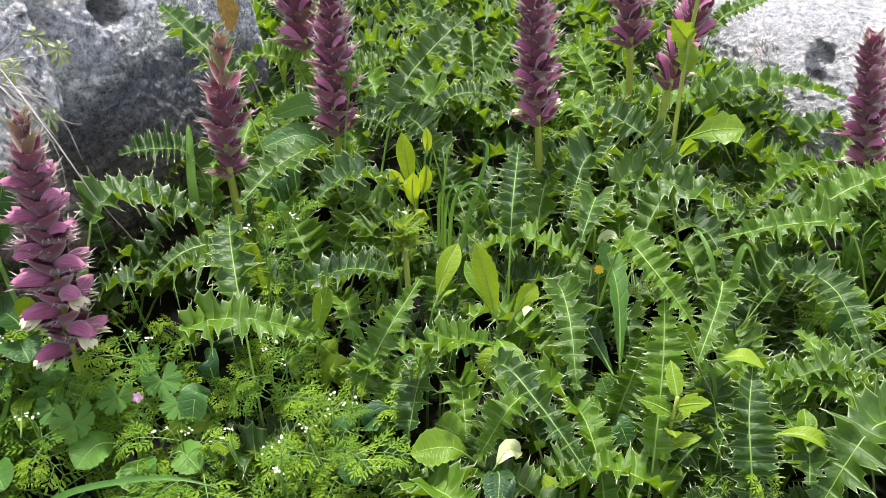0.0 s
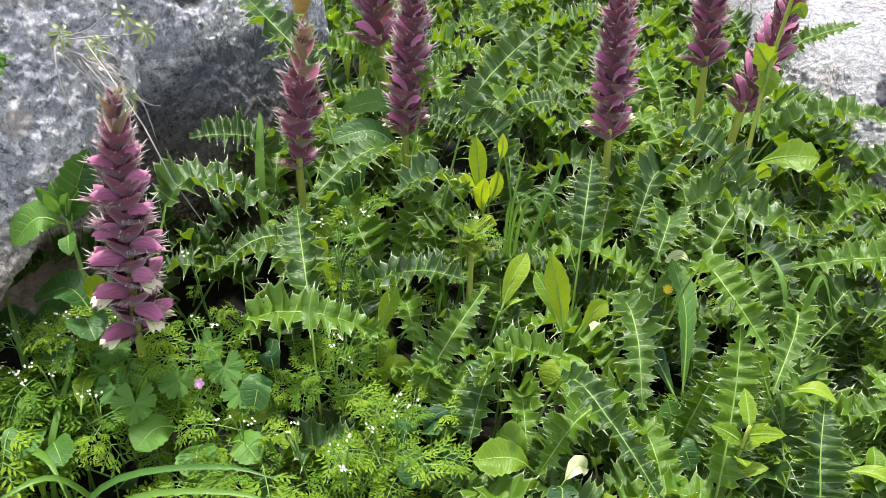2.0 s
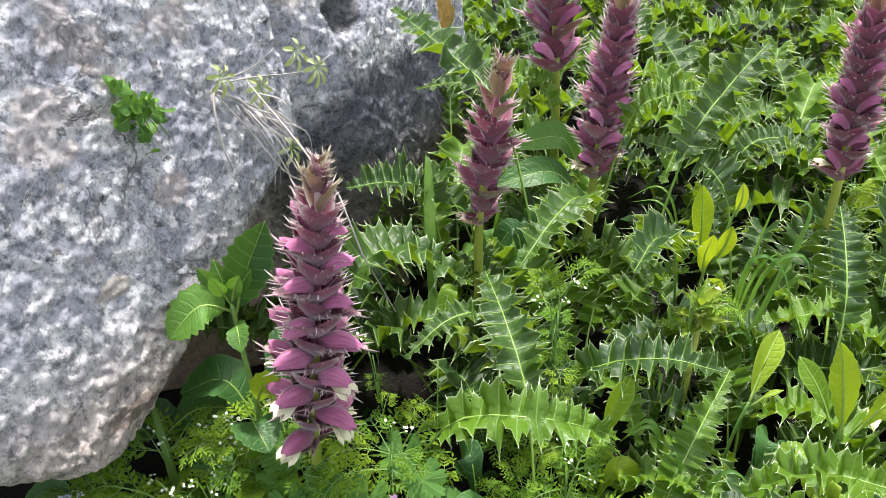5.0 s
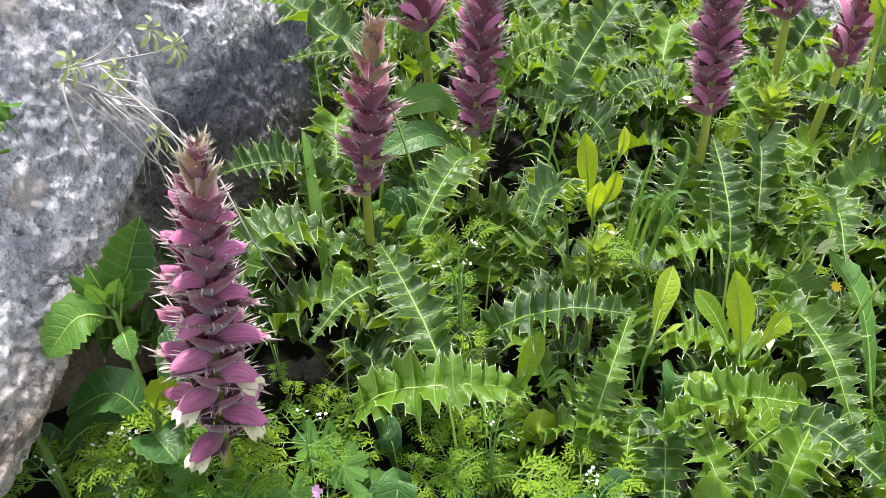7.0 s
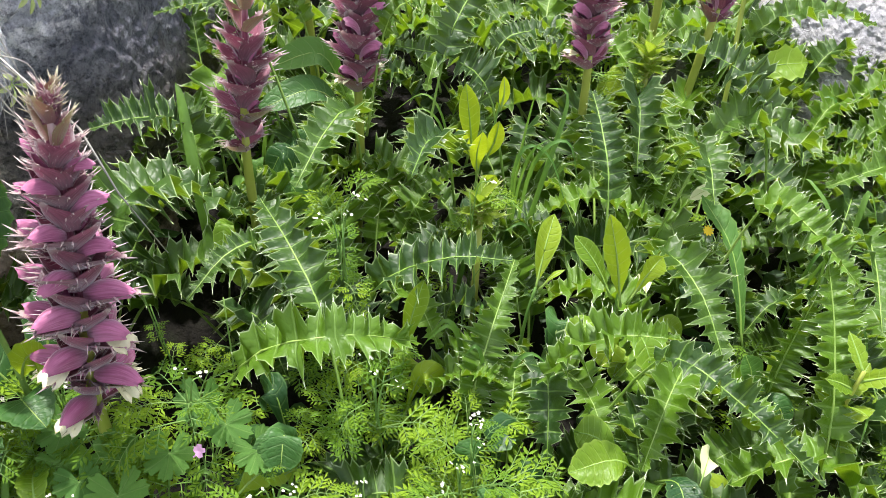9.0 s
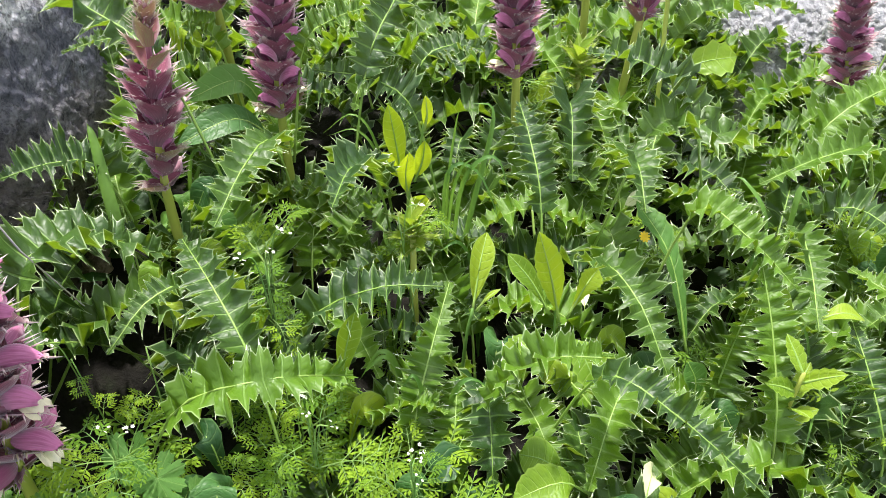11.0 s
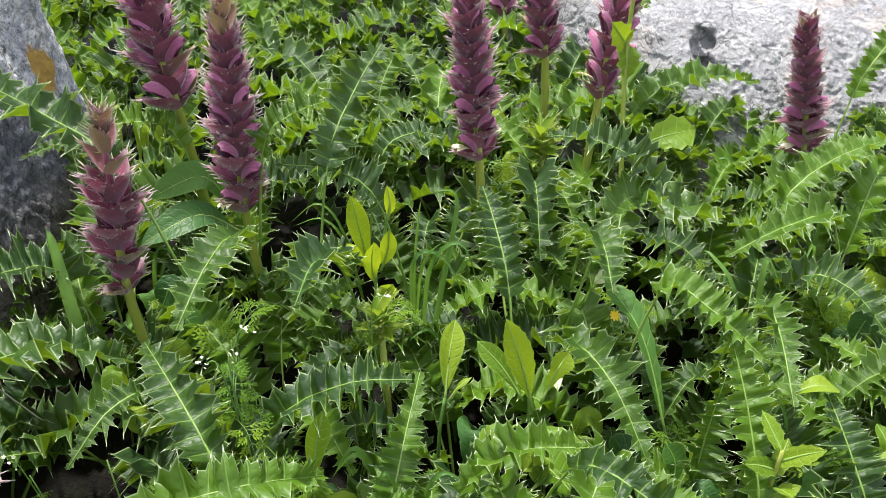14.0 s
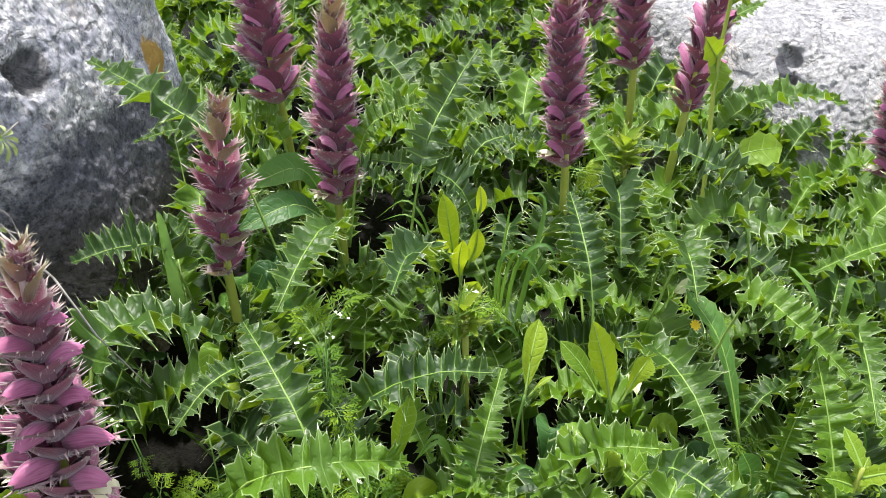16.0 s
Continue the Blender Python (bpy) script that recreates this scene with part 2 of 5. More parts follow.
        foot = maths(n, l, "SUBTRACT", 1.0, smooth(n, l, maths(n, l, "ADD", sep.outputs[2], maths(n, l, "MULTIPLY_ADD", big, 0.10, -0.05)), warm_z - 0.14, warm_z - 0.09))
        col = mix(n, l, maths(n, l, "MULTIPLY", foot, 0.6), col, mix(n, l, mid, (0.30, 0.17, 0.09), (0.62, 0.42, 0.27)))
    # dark tint for stain, and for shade put into the colour
    if stain_shade_at:
        col = mix(n, l, maths(n, l, "MULTIPLY", blob(*stain_shade_at), 0.95), col, mix(n, l, 1.0, col, (0.22, 0.225, 0.255), "MULTIPLY"))
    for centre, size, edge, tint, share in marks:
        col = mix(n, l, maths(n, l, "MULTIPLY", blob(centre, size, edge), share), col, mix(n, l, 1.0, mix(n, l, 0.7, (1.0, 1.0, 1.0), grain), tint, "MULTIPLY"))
    if lichen_at:
        col = mix(n, l, blob(*lichen_at), col, mix(n, l, mid, (0.50, 0.27, 0.04), (0.74, 0.50, 0.14)))
    l.new(col, b.inputs["Base Color"])
    hgt = maths(n, l, "ADD", maths(n, l, "MULTIPLY", mid, 0.5), maths(n, l, "MULTIPLY", fine, 0.5))
    hgt = maths(n, l, "ADD", hgt, maths(n, l, "MULTIPLY", smooth(n, l, cells.outputs["Distance"], 0.0, 0.6), 0.45))
    hgt = maths(n, l, "SUBTRACT", maths(n, l, "ADD", hgt, maths(n, l, "MULTIPLY", plate, 0.30)), maths(n, l, "ADD", maths(n, l, "MULTIPLY", holes, 0.4), maths(n, l, "MULTIPLY", crack, 0.4)))
    bump(n, l, b, hgt, 1.0, 0.013)
    return m


# its dark side: stain and the recessed face's shade share one tint
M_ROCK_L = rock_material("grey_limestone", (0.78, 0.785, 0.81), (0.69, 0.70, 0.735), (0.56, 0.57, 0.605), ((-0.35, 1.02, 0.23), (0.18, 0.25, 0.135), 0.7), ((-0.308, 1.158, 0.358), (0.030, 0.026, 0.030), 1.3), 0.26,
                         # first mark: shade inside the dented pocket, given as dark colour
                         marks=[((-0.417, 0.985, 0.412), (0.03, 0.035, 0.026), 1.2, (0.10, 0.10, 0.10), 0.85), ((-0.519, 0.639, 0.309), (0.02, 0.014, 0.010), 1.3, (0.80, 0.72, 0.62), 0.8), ((-0.493, 0.712, 0.354), (0.02, 0.020, 0.014), 1.4, (0.68, 0.60, 0.54), 0.7),
                                # last mark: the hollow's shade on the boulder's foot, put into the colour
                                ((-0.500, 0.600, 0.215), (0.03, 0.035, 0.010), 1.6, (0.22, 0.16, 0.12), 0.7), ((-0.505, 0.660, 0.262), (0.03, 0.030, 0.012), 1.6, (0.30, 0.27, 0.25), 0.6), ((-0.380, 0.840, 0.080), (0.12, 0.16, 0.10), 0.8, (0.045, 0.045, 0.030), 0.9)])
# the dark blob paints the shade inside the deep hole
M_ROCK_R = rock_material("white_limestone", (0.60, 0.595, 0.59), (0.52, 0.52, 0.525), (0.42, 0.42, 0.435), ((0.532, 1.152, 0.262), (0.016, 0.04, 0.024), 0.8), mottle=0.4)
# soil nearly black: the shade under the leaves is put into its colour
m, n, l, b = mat("shade_dark_soil", 0.95, 0.2)
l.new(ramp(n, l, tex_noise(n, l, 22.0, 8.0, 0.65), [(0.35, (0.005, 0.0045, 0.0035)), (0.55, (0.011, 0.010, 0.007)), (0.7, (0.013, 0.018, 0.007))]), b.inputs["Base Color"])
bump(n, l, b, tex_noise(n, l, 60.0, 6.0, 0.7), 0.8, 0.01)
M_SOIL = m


# ---- mesh tools ----
class Sheet:
    """Collects vertices, faces with their corner coordinates, and material slots."""

    def __init__(self):
        self.v, self.f, self.uv, self.mi = [], [], [], []

    def vert(self, p):
        self.v.append(tuple(p))
        return len(self.v) - 1

    def face(self, ids, uvs, slot=0):
        self.f.append(tuple(ids))
        self.uv.extend(uvs)
        self.mi.append(slot)

    def tube(self, pts, radii, sides=5, slot=0, cap=True):
        pts = [Vector(p) for p in pts]
        rings = []
        for k, p in enumerate(pts):
            d = (pts[min(k + 1, len(pts) - 1)] - pts[max(k - 1, 0)]).normalized()
            a = d.cross(Vector((0.31, 0.2, 0.93)) if abs(d.z) < 0.8 else Vector((0.9, 0.4, 0.1))).normalized()
            c = d.cross(a)
            rings.append([self.vert(p + radii[k] * (a * math.cos(q) + c * math.sin(q))) for q in (2 * math.pi * s / sides for s in range(sides))])
        for k in range(len(rings) - 1):
            for s in range(sides):
                t = (s + 1) % sides
                v0, v1 = k / (len(rings) - 1), (k + 1) / (len(rings) - 1)
                self.face((rings[k][s], rings[k][t], rings[k + 1][t], rings[k + 1][s]), ((0.2, v0), (0.3, v0), (0.3, v1), (0.2, v1)), slot)
        if cap:
            self.face(rings[-1], [(0.2, 1)] * sides, slot)
            self.face(rings[0][::-1], [(0.2, 0)] * sides, slot)

    def mesh(self, name, mats, smoothed=True):
        me = bpy.data.meshes.new(name)
        me.from_pydata(self.v, [], self.f)
        layer = me.uv_layers.new(name="UVMap")
        layer.data.foreach_set("uv", [c for u in self.uv for c in u])
        for m_ in mats:
            me.materials.append(m_)
        me.polygons.foreach_set("material_index", self.mi)
        me.polygons.foreach_set("use_smooth", [smoothed] * len(self.f))
        me.update()
        return me


def part(name, me, parent, m=None, label=""):
    ob = new(name, me)
    ob.parent = parent
    if m is not None:
        ob.matrix_basis = m
    if label:
        tagged(ob, label)
    return ob


def spline(ctrl, t):
    """A smooth curve through the given points, t from 0 to 1."""
    c = [Vector(p) for p in ctrl]
    if len(c) == 2:
        return c[0].lerp(c[1], t)
    x = min(max(t, 0.0), 0.99999) * (len(c) - 1)
    k = int(x)
    u = x - k
    p1, p2 = c[k], c[k + 1]
    p0 = c[k - 1] if k else p1 * 2 - p2
    p3 = c[k + 2] if k + 2 < len(c) else p2 * 2 - p1
    return 0.5 * ((2 * p1) + (p2 - p0) * u + (2 * p0 - 5 * p1 + 4 * p2 - p3) * u * u + (3 * p1 - p0 - 3 * p2 + p3) * u ** 3)


def frames(ctrl, up):
    up = Vector(up)

    def at(t):
        d = (spline(ctrl, min(t + 0.02, 1)) - spline(ctrl, max(t - 0.02, 0))).normalized()
        s = d.cross(up)
        s = s.normalized() if s.length > 1e-4 else Vector((1, 0, 0))
        return spline(ctrl, t), d, s, s.cross(d)
    return at


def acanthus_leaf(ctrl, width, rng, up=(0, 0, 1), lobes=9, fold=0.45, petiole=0.18, spiny=1.0, rib=0.0019, twist=0.0, pleat=1.0):
    """A pinnately cut leaf: broad pleated lobes on both sides of a pale midrib, each with a long middle tooth and two shorter ones that end in small spines."""
    sh = Sheet()
    at = frames(ctrl, up)

    def env(b):
        return width * max(math.sin(math.pi * (0.10 + 0.90 * min(max(b, 0), 1)) ** 0.82), 0.0) ** 0.72

    def place(b, side, s, z):
        p, d, e, nrm = at(petiole + (1 - petiole) * min(b, 1.04))
        a = fold + twist * side
        return p + e * (side * s * math.cos(a)) + nrm * (s * math.sin(a) - 0.9 * s * s / width * math.sin(fold) + z)

    # along the edge in lobes, out from the midrib, spine, foot on the midrib, pleat
    OUTLINE = ((0.02, 0.44, 0.0, 0.0, 0.20), (0.13, 0.82, 0.8, 0.18, 0.30), (0.33, 0.70, 0.0, 0.36, 0.05), (0.52, 1.15, 1.0, 0.52, 0.03), (0.70, 0.72, 0.0, 0.68, 0.05), (0.86, 0.88, 0.8, 0.84, 0.28))
    across = (0.30, 0.64, 1.0)
    tip_id = sh.vert(at(1.0)[0])
    spine_ids = [sh.vert(at(petiole + (1 - petiole) * (i + o[3]) / lobes)[0]) for i in range(lobes) for o in OUTLINE] + [tip_id]
    for side in (1, -1):
        cols = []
        for i in range(lobes):
            b0, db = i / lobes, 1 / lobes
            w = env(b0 + db / 2) * rng.uniform(0.84, 1.14)
            sw = rng.uniform(0.05, 0.34)
            tilt = (0.34 if (i + (side > 0)) % 2 else -0.06) * rng.uniform(0.2, 1.7) + rng.uniform(-0.14, 0.14)
            cup = rng.uniform(-0.10, 0.06)
            for k, (fb, fs, ln, fm, fz) in enumerate(OUTLINE):
                be = b0 + db * (fb + sw * (0.35 + 0.75 * fs) + rng.uniform(-0.04, 0.04))
                se = w * fs * rng.uniform(0.88, 1.12)
                col = []
                for q in across:
                    b = b0 + db * fm + (be - b0 - db * fm) * q
                    z = w * q * (pleat * fz + tilt * (0.3 + 0.7 * q)) + w * cup * math.sin(math.pi * q) * (1.0 if k in (2, 3, 4) else -0.5)
                    col.append(sh.vert(place(b, side, se * q, z)))
                cols.append((col, fm, ln, w))
        cols.append(([tip_id] * 3, 1.0, 0.0, 0.0))
        for c in range(len(cols) - 1):
            (ca, ua, _, _), (cb, ub, _, _) = cols[c], cols[c + 1]
            ub = ub if ub > ua else 1.0
            ra, rb = [spine_ids[c], *ca], [spine_ids[c + 1], *cb]
            vs_ = (0.0, 0.34, 0.68, 1.0)
            for k in range(3):
                corner = [(ra[k], (ua, vs_[k])), (rb[k], (ub, vs_[k])), (rb[k + 1], (ub, vs_[k + 1])), (ra[k + 1], (ua, vs_[k + 1]))]
                keep = []
                for item in corner:
                    if item[0] not in [x[0] for x in keep]:
                        keep.append(item)
                if len(keep) > 2:
                    keep = keep if side < 0 else keep[::-1]
                    sh.face([x[0] for x in keep], [x[1] for x in keep])
        for c, (col, _, ln, w) in enumerate(cols):
            if ln and c:
                tip = Vector(sh.v[col[2]])
                out = (tip - Vector(sh.v[col[1]])).normalized()
                nb = Vector(sh.v[cols[c + 1][0][2]]) - Vector(sh.v[cols[c - 1][0][2]])
                nb = nb.normalized() if nb.length > 1e-6 else Vector((1, 0, 0))
                lift = nb.cross(out).normalized() * 0.012 * w
                end = tip + out * (0.15 * w * ln * spiny * rng.uniform(0.7, 1.3))
                base = tip - out * 0.10 * w
                sh.face([sh.vert(base + nb * 0.022 * w + lift), sh.vert(base - nb * 0.022 * w + lift), sh.vert(end)], [(0.5, 0.5)] * 3, 1)
    n_r = 11
    sh.tube([at(k / (n_r - 1))[0] + at(k / (n_r - 1))[3] * rib * 0.35 for k in range(n_r)], [rib * (1.05 - 0.80 * k / (n_r - 1)) for k in range(n_r)], 5, 2)
    return sh.mesh("acanthus_leaf", [M_ACAN, M_SPINE, M_RIB])


def broad_leaf(ctrl, width, rng, material, up=(0, 0, 1), shape=0.6, tooth=0.0, fold=0.3, wave=0.06, petiole=0.12, rib=0.0013, n_l=16):
    """An undivided leaf. shape: where along it it is widest (0.35 near the base, 0.7 near the tip)."""
    sh = Sheet()
    at = frames(ctrl, up)
    rows = []
    fr = (-1.0, -0.6, -0.25, 0.0, 0.25, 0.6, 1.0)
    ph = rng.uniform(0, 6)
    for k in range(n_l + 1):
        b = k / n_l
        w = width * (max(math.sin(math.pi * b ** (math.log(0.5) / math.log(shape))), 0) ** 0.88 + 0.02)
        row = []
        for q in fr:
            p, d, e, nrm = at(petiole + (1 - petiole) * min(b + 0.10 * abs(q) * math.sin(math.pi * b), 1))
            ww = w * (1 + (tooth * (1 if k % 2 else -1) * rng.uniform(0.5, 1.4) if abs(q) == 1 else 0))
            z = abs(q) * w * math.sin(fold) * 0.8 + wave * width * math.sin(ph + b * 9 + q * 2.0) * abs(q)
            row.append(sh.vert(p + e * (q * ww * math.cos(fold)) + nrm * z))
        rows.append(row)
    for k in range(n_l):
        for j in range(6):
            def uv(kk, jj):
                return (0.5 + (kk - k - 0.0) * 0.5 if k % 2 == 0 else (kk - k) * 0.5, abs(fr[jj]))
            sh.face((rows[k][j], rows[k][j + 1], rows[k + 1][j + 1], rows[k + 1][j]), (uv(k, j), uv(k, j + 1), uv(k + 1, j + 1), uv(k + 1, j)))
    sh.tube([at(k / 8)[0] for k in range(9)], [rib * (1.1 - 0.9 * k / 8) for k in range(9)], 5, 1)
    return sh.mesh("broad_leaf", [material, M_RIB])


def blade_mesh(ctrl, width, up=(0, 0, 1), n_l=14):
    sh = Sheet()
    at = frames(ctrl, up)
    rows = []
    for k in range(n_l + 1):
        b = k / n_l
        p, d, e, nrm = at(b)
        w = width * (0.55 + 0.45 * math.sin(math.pi * min(b * 1.1, 1) ** 0.8)) * (1 - b ** 4)
        rows.append([sh.vert(p + e * (q * w) + nrm * abs(q) * w * 0.5) for q in (-1, 0, 1)])
    for k in range(n_l):
        for j in range(2):
            sh.face((rows[k][j], rows[k][j + 1], rows[k + 1][j + 1], rows[k + 1][j]), [(0.3 + 0.2 * j, 0.3)] * 4)
    return sh.mesh("grass_blade", [M_GRASS])


def frond_mesh(rng, droop=0.25):
    """A twice-divided leaf along +y, one unit long: side branches set with narrow pointed leaflets."""
    sh = Sheet()
    ctrl = [(0, 0, 0), (0, 0.4, 0.14), (0, 0.75, 0.16), (0, 1.0, 0.16 - droop)]
    at = frames(ctrl, (0, 0, 1))
    sh.tube([at(k / 7)[0] for k in range(8)], [0.011 * (1.1 - 0.8 * k / 7) for k in range(8)], 4, 1)

    def leaflet(q, d, nrm, ln):
        w_ = nrm.cross(d).normalized() * ln * 0.15
        lift = nrm * ln * 0.08
        ids = [sh.vert(q), sh.vert(q + d * ln * 0.40 + w_ - lift), sh.vert(q + d * ln * 0.62 + w_ * 0.85), sh.vert(q + d * ln - lift * 1.5), sh.vert(q + d * ln * 0.62 - w_ * 0.85), sh.vert(q + d * ln * 0.40 - w_ - lift)]
        sh.face(ids, [(0.3, 0.5)] * 6)

    for i in range(5):
        t = 0.34 + 0.62 * i / 4
        for side in (1, -1):
            p, d, e, nrm = at(t)
            ln = 0.40 * (1 - 0.66 * (i / 5)) * rng.uniform(0.85, 1.15) + 0.03
            ax = (e * side * 0.85 + d * 0.55 + nrm * rng.uniform(-0.1, 0.25)).normalized()
            cr = nrm.cross(ax).normalized()
            sh.tube([p, p + ax * ln * 0.6, p + ax * ln], [0.007, 0.006, 0.003], 3, 1, False)
            steps = 3 if i < 4 else 2
            for j in range(steps):
                q = p + ax * ln * (0.30 + 0.66 * j / steps)
                pl = (0.19 - 0.022 * j) * (1 - 0.35 * i / 5) * rng.uniform(0.85, 1.15)
                for sg in (1, -1):
                    leaflet(q, (ax * 0.80 + cr * sg * 0.75 + nrm * rng.uniform(-0.2, 0.2)).normalized(), nrm, pl)
            leaflet(p + ax * ln * 0.92, ax, nrm, 0.12)
    p, d, e, nrm = at(0.99)
    leaflet(p, d, nrm, 0.13)
    return sh.mesh("ferny_leaf", [M_FERN, M_THIN], False)


def round_leaf(rng, lobes=7):
    """A round leaf with toothed lobes, one unit in radius, the stalk at the origin, in the xy plane."""
    sh = Sheet()
    n_a = lobes * 12
    c = sh.vert((0, 0, 0))
    rings = [[], [], []]
    for k in range(n_a + 1):
        x = k / n_a
        a = math.radians(-250 + 320 * x) + math.radians(0)
        ph = (x * lobes) % 1.0
        r = 1.02 - 0.30 * abs(2 * ph - 1) ** 3.5 + 0.06 * math.cos(6 * math.pi * (ph - 0.5))
        r *= rng.uniform(0.985, 1.015)
        for q, ring in zip((0.35, 0.7, 1.0), rings):
            rr = r * q if q > 0.6 else 0.35 * 0.8
            z = 0.22 * rr * rr + 0.045 * rr * math.cos(2 * math.pi * ph) * -1 + 0.03 * math.sin(5 * a)
            ring.append((sh.vert((rr * math.cos(a), rr * math.sin(a), z)), ph, q))
    for k in range(n_a):
        e0 = int(k / n_a * lobes)

        def uv(kk, q):
            return (kk / n_a * lobes - e0, q * 0.85)
        sh.face((c, rings[0][k][0], rings[0][k + 1][0]), ((0.5, 0), uv(k, 0.35), uv(k + 1, 0.35)))
        for j in range(2):
            qa, qb = (0.35, 0.7, 1.0)[j], (0.35, 0.7, 1.0)[j + 1]
            sh.face((rings[j][k][0], rings[j + 1][k][0], rings[j + 1][k + 1][0], rings[j][k + 1][0]), (uv(k, qa), uv(k, qb), uv(k + 1, qb), uv(k + 1, qa)))
    return sh.mesh("lobed_leaf", [M_ROUND])


# ---- ground and canopy heights ----
def step(x, a, b_):
    x = min(max((x - a) / (b_ - a), 0), 1)
    return x * x * (3 - 2 * x)


def canopy(x, y):
    """About how high the leaves reach."""
    z = 0.10 + 0.30 * max(min(y, 1.1) - 0.50, 0) + 0.06 * step(y, 1.1, 1.8)
    z += 0.05 * step(x, -0.3, 0.05) * (1 - step(y, 0.55, 0.75))
    z -= 0.055 * step(x, 0.28, 0.5) * step(y, 0.85, 1.0)
    z -= 0.05 * step(-x, 0.28, 0.42) * (1 - step(y, 0.62, 0.78))
    return z


def ground_z(x, y):
    far = max(math.hypot(x, y - 0.8) - 2.5, 0)
    pit = 0.11 * math.exp(-((x + 0.335) ** 2 + (y - 0.745) ** 2) / 0.0080)
    return canopy(x, y) - 0.185 - pit + 0.012 * noise.noise((x * 4, y * 4, 0.3)) + 0.02 * far * noise.noise((x * 0.3, y * 0.3, 2.0))


bm = bmesh.new()
us = [-60, -30, -15, -8, -4, -2.5] + [-1.6 + 0.05 * k for k in range(73)] + [2.5, 4, 8, 15, 30, 60]
vs = [-60, -30, -15, -8, -4, -2, -1] + [-0.5 + 0.05 * k for k in range(61)] + [3, 4, 6, 10, 18, 30, 60]
grid = [[bm.verts.new((x, y, ground_z(x, y))) for x in us] for y in vs]
for j in range(len(vs) - 1):
    for i in range(len(us) - 1):
        bm.faces.new((grid[j][i], grid[j][i + 1], grid[j + 1][i + 1], grid[j + 1][i])).smooth = True
me = bpy.data.meshes.new("ground")
bm.to_mesh(me)
bm.free()
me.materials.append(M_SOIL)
tagged(new("ground", me), "soil with leaf litter under the plants, near-black to carry their shade", "ground", kind="structure")


# ---- boulders ----
def boulder(name, centre, planes, material, label, seed, rough, seen, dents=()):
    """One or more blocks grown together, bounded by slanting faces, the edges worn round and the skin pitted. dents: (place, radius, depth)."""
    bm = bmesh.new()
    bmesh.ops.create_icosphere(bm, subdivisions=6, radius=1.0)
    c = Vector(centre)
    blocks = [[(Vector(nn).normalized(), Vector(nn).normalized().dot(Vector(p) - c)) for nn, p in block] for block in planes]

    def skin(d):
        d = d.normalized()
        return d * max(1.0 / (sum((max(d.dot(nn), 1e-3) / dist) ** 22 for nn, dist in pl) ** (1 / 22)) for pl in blocks) + c

    lo, hi = seen
    near = [f for f in bm.faces if all(lo[k] < skin(f.calc_center_median())[k] < hi[k] for k in range(3))]
    bmesh.ops.subdivide_edges(bm, edges=list({e for f in near for e in f.edges}), cuts=9, use_grid_fill=True)
    bmesh.ops.triangulate(bm, faces=[f for f in bm.faces if len(f.verts) > 4])
    for v in bm.verts:
        d = v.co.normalized()
        p = skin(d)
        q = p * 3.0 + Vector((seed, 0, 0))
        big = noise.fractal(q, 0.9, 2.1, 3)
        mid = noise.fractal(p * 14 + Vector((0, seed, 0)), 0.8, 2.2, 4)
        pit = noise.noise(p * 34 + Vector((seed, seed, 0)))
        small = noise.fractal(p * 70 + Vector((0, 0, seed)), 0.7, 2.1, 3)
        ridge = noise.ridged_multi_fractal(p * 80 + Vector((seed, 2, 0)), 0.9, 2.2, 3, 0.9, 2.0)
        coarse = 1.0 + 1.2 * (1 - step(p.z, 0.20, 0.32))
        warp = p + 0.012 * noise.noise_vector(p * 20)
        scallop = min(noise.voronoi(warp * 26)[0][0], 0.7) * 0.24 + min(noise.voronoi(warp * 62)[0][0], 0.7) * 0.28
        disp = big * rough * 0.9 + (mid * 0.20 - max(pit - 0.30, 0) * 0.6 + small * 0.20 + (ridge - 1.2) * 0.14 + scallop) * rough * coarse
        for at_, rad, dep in dents:
            g = (p - Vector(at_)).length / rad * (1 + 0.45 * noise.noise(p * 55))
            disp -= dep * math.exp(-g ** 4)
        v.co = p + d * disp
    for f in bm.faces:
        f.smooth = True
    me = bpy.data.meshes.new(name)
    bm.to_mesh(me)
    bm.free()
    me.materials.append(material)
    return tagged(new(name, me), label, "rock", "limestone boulders")


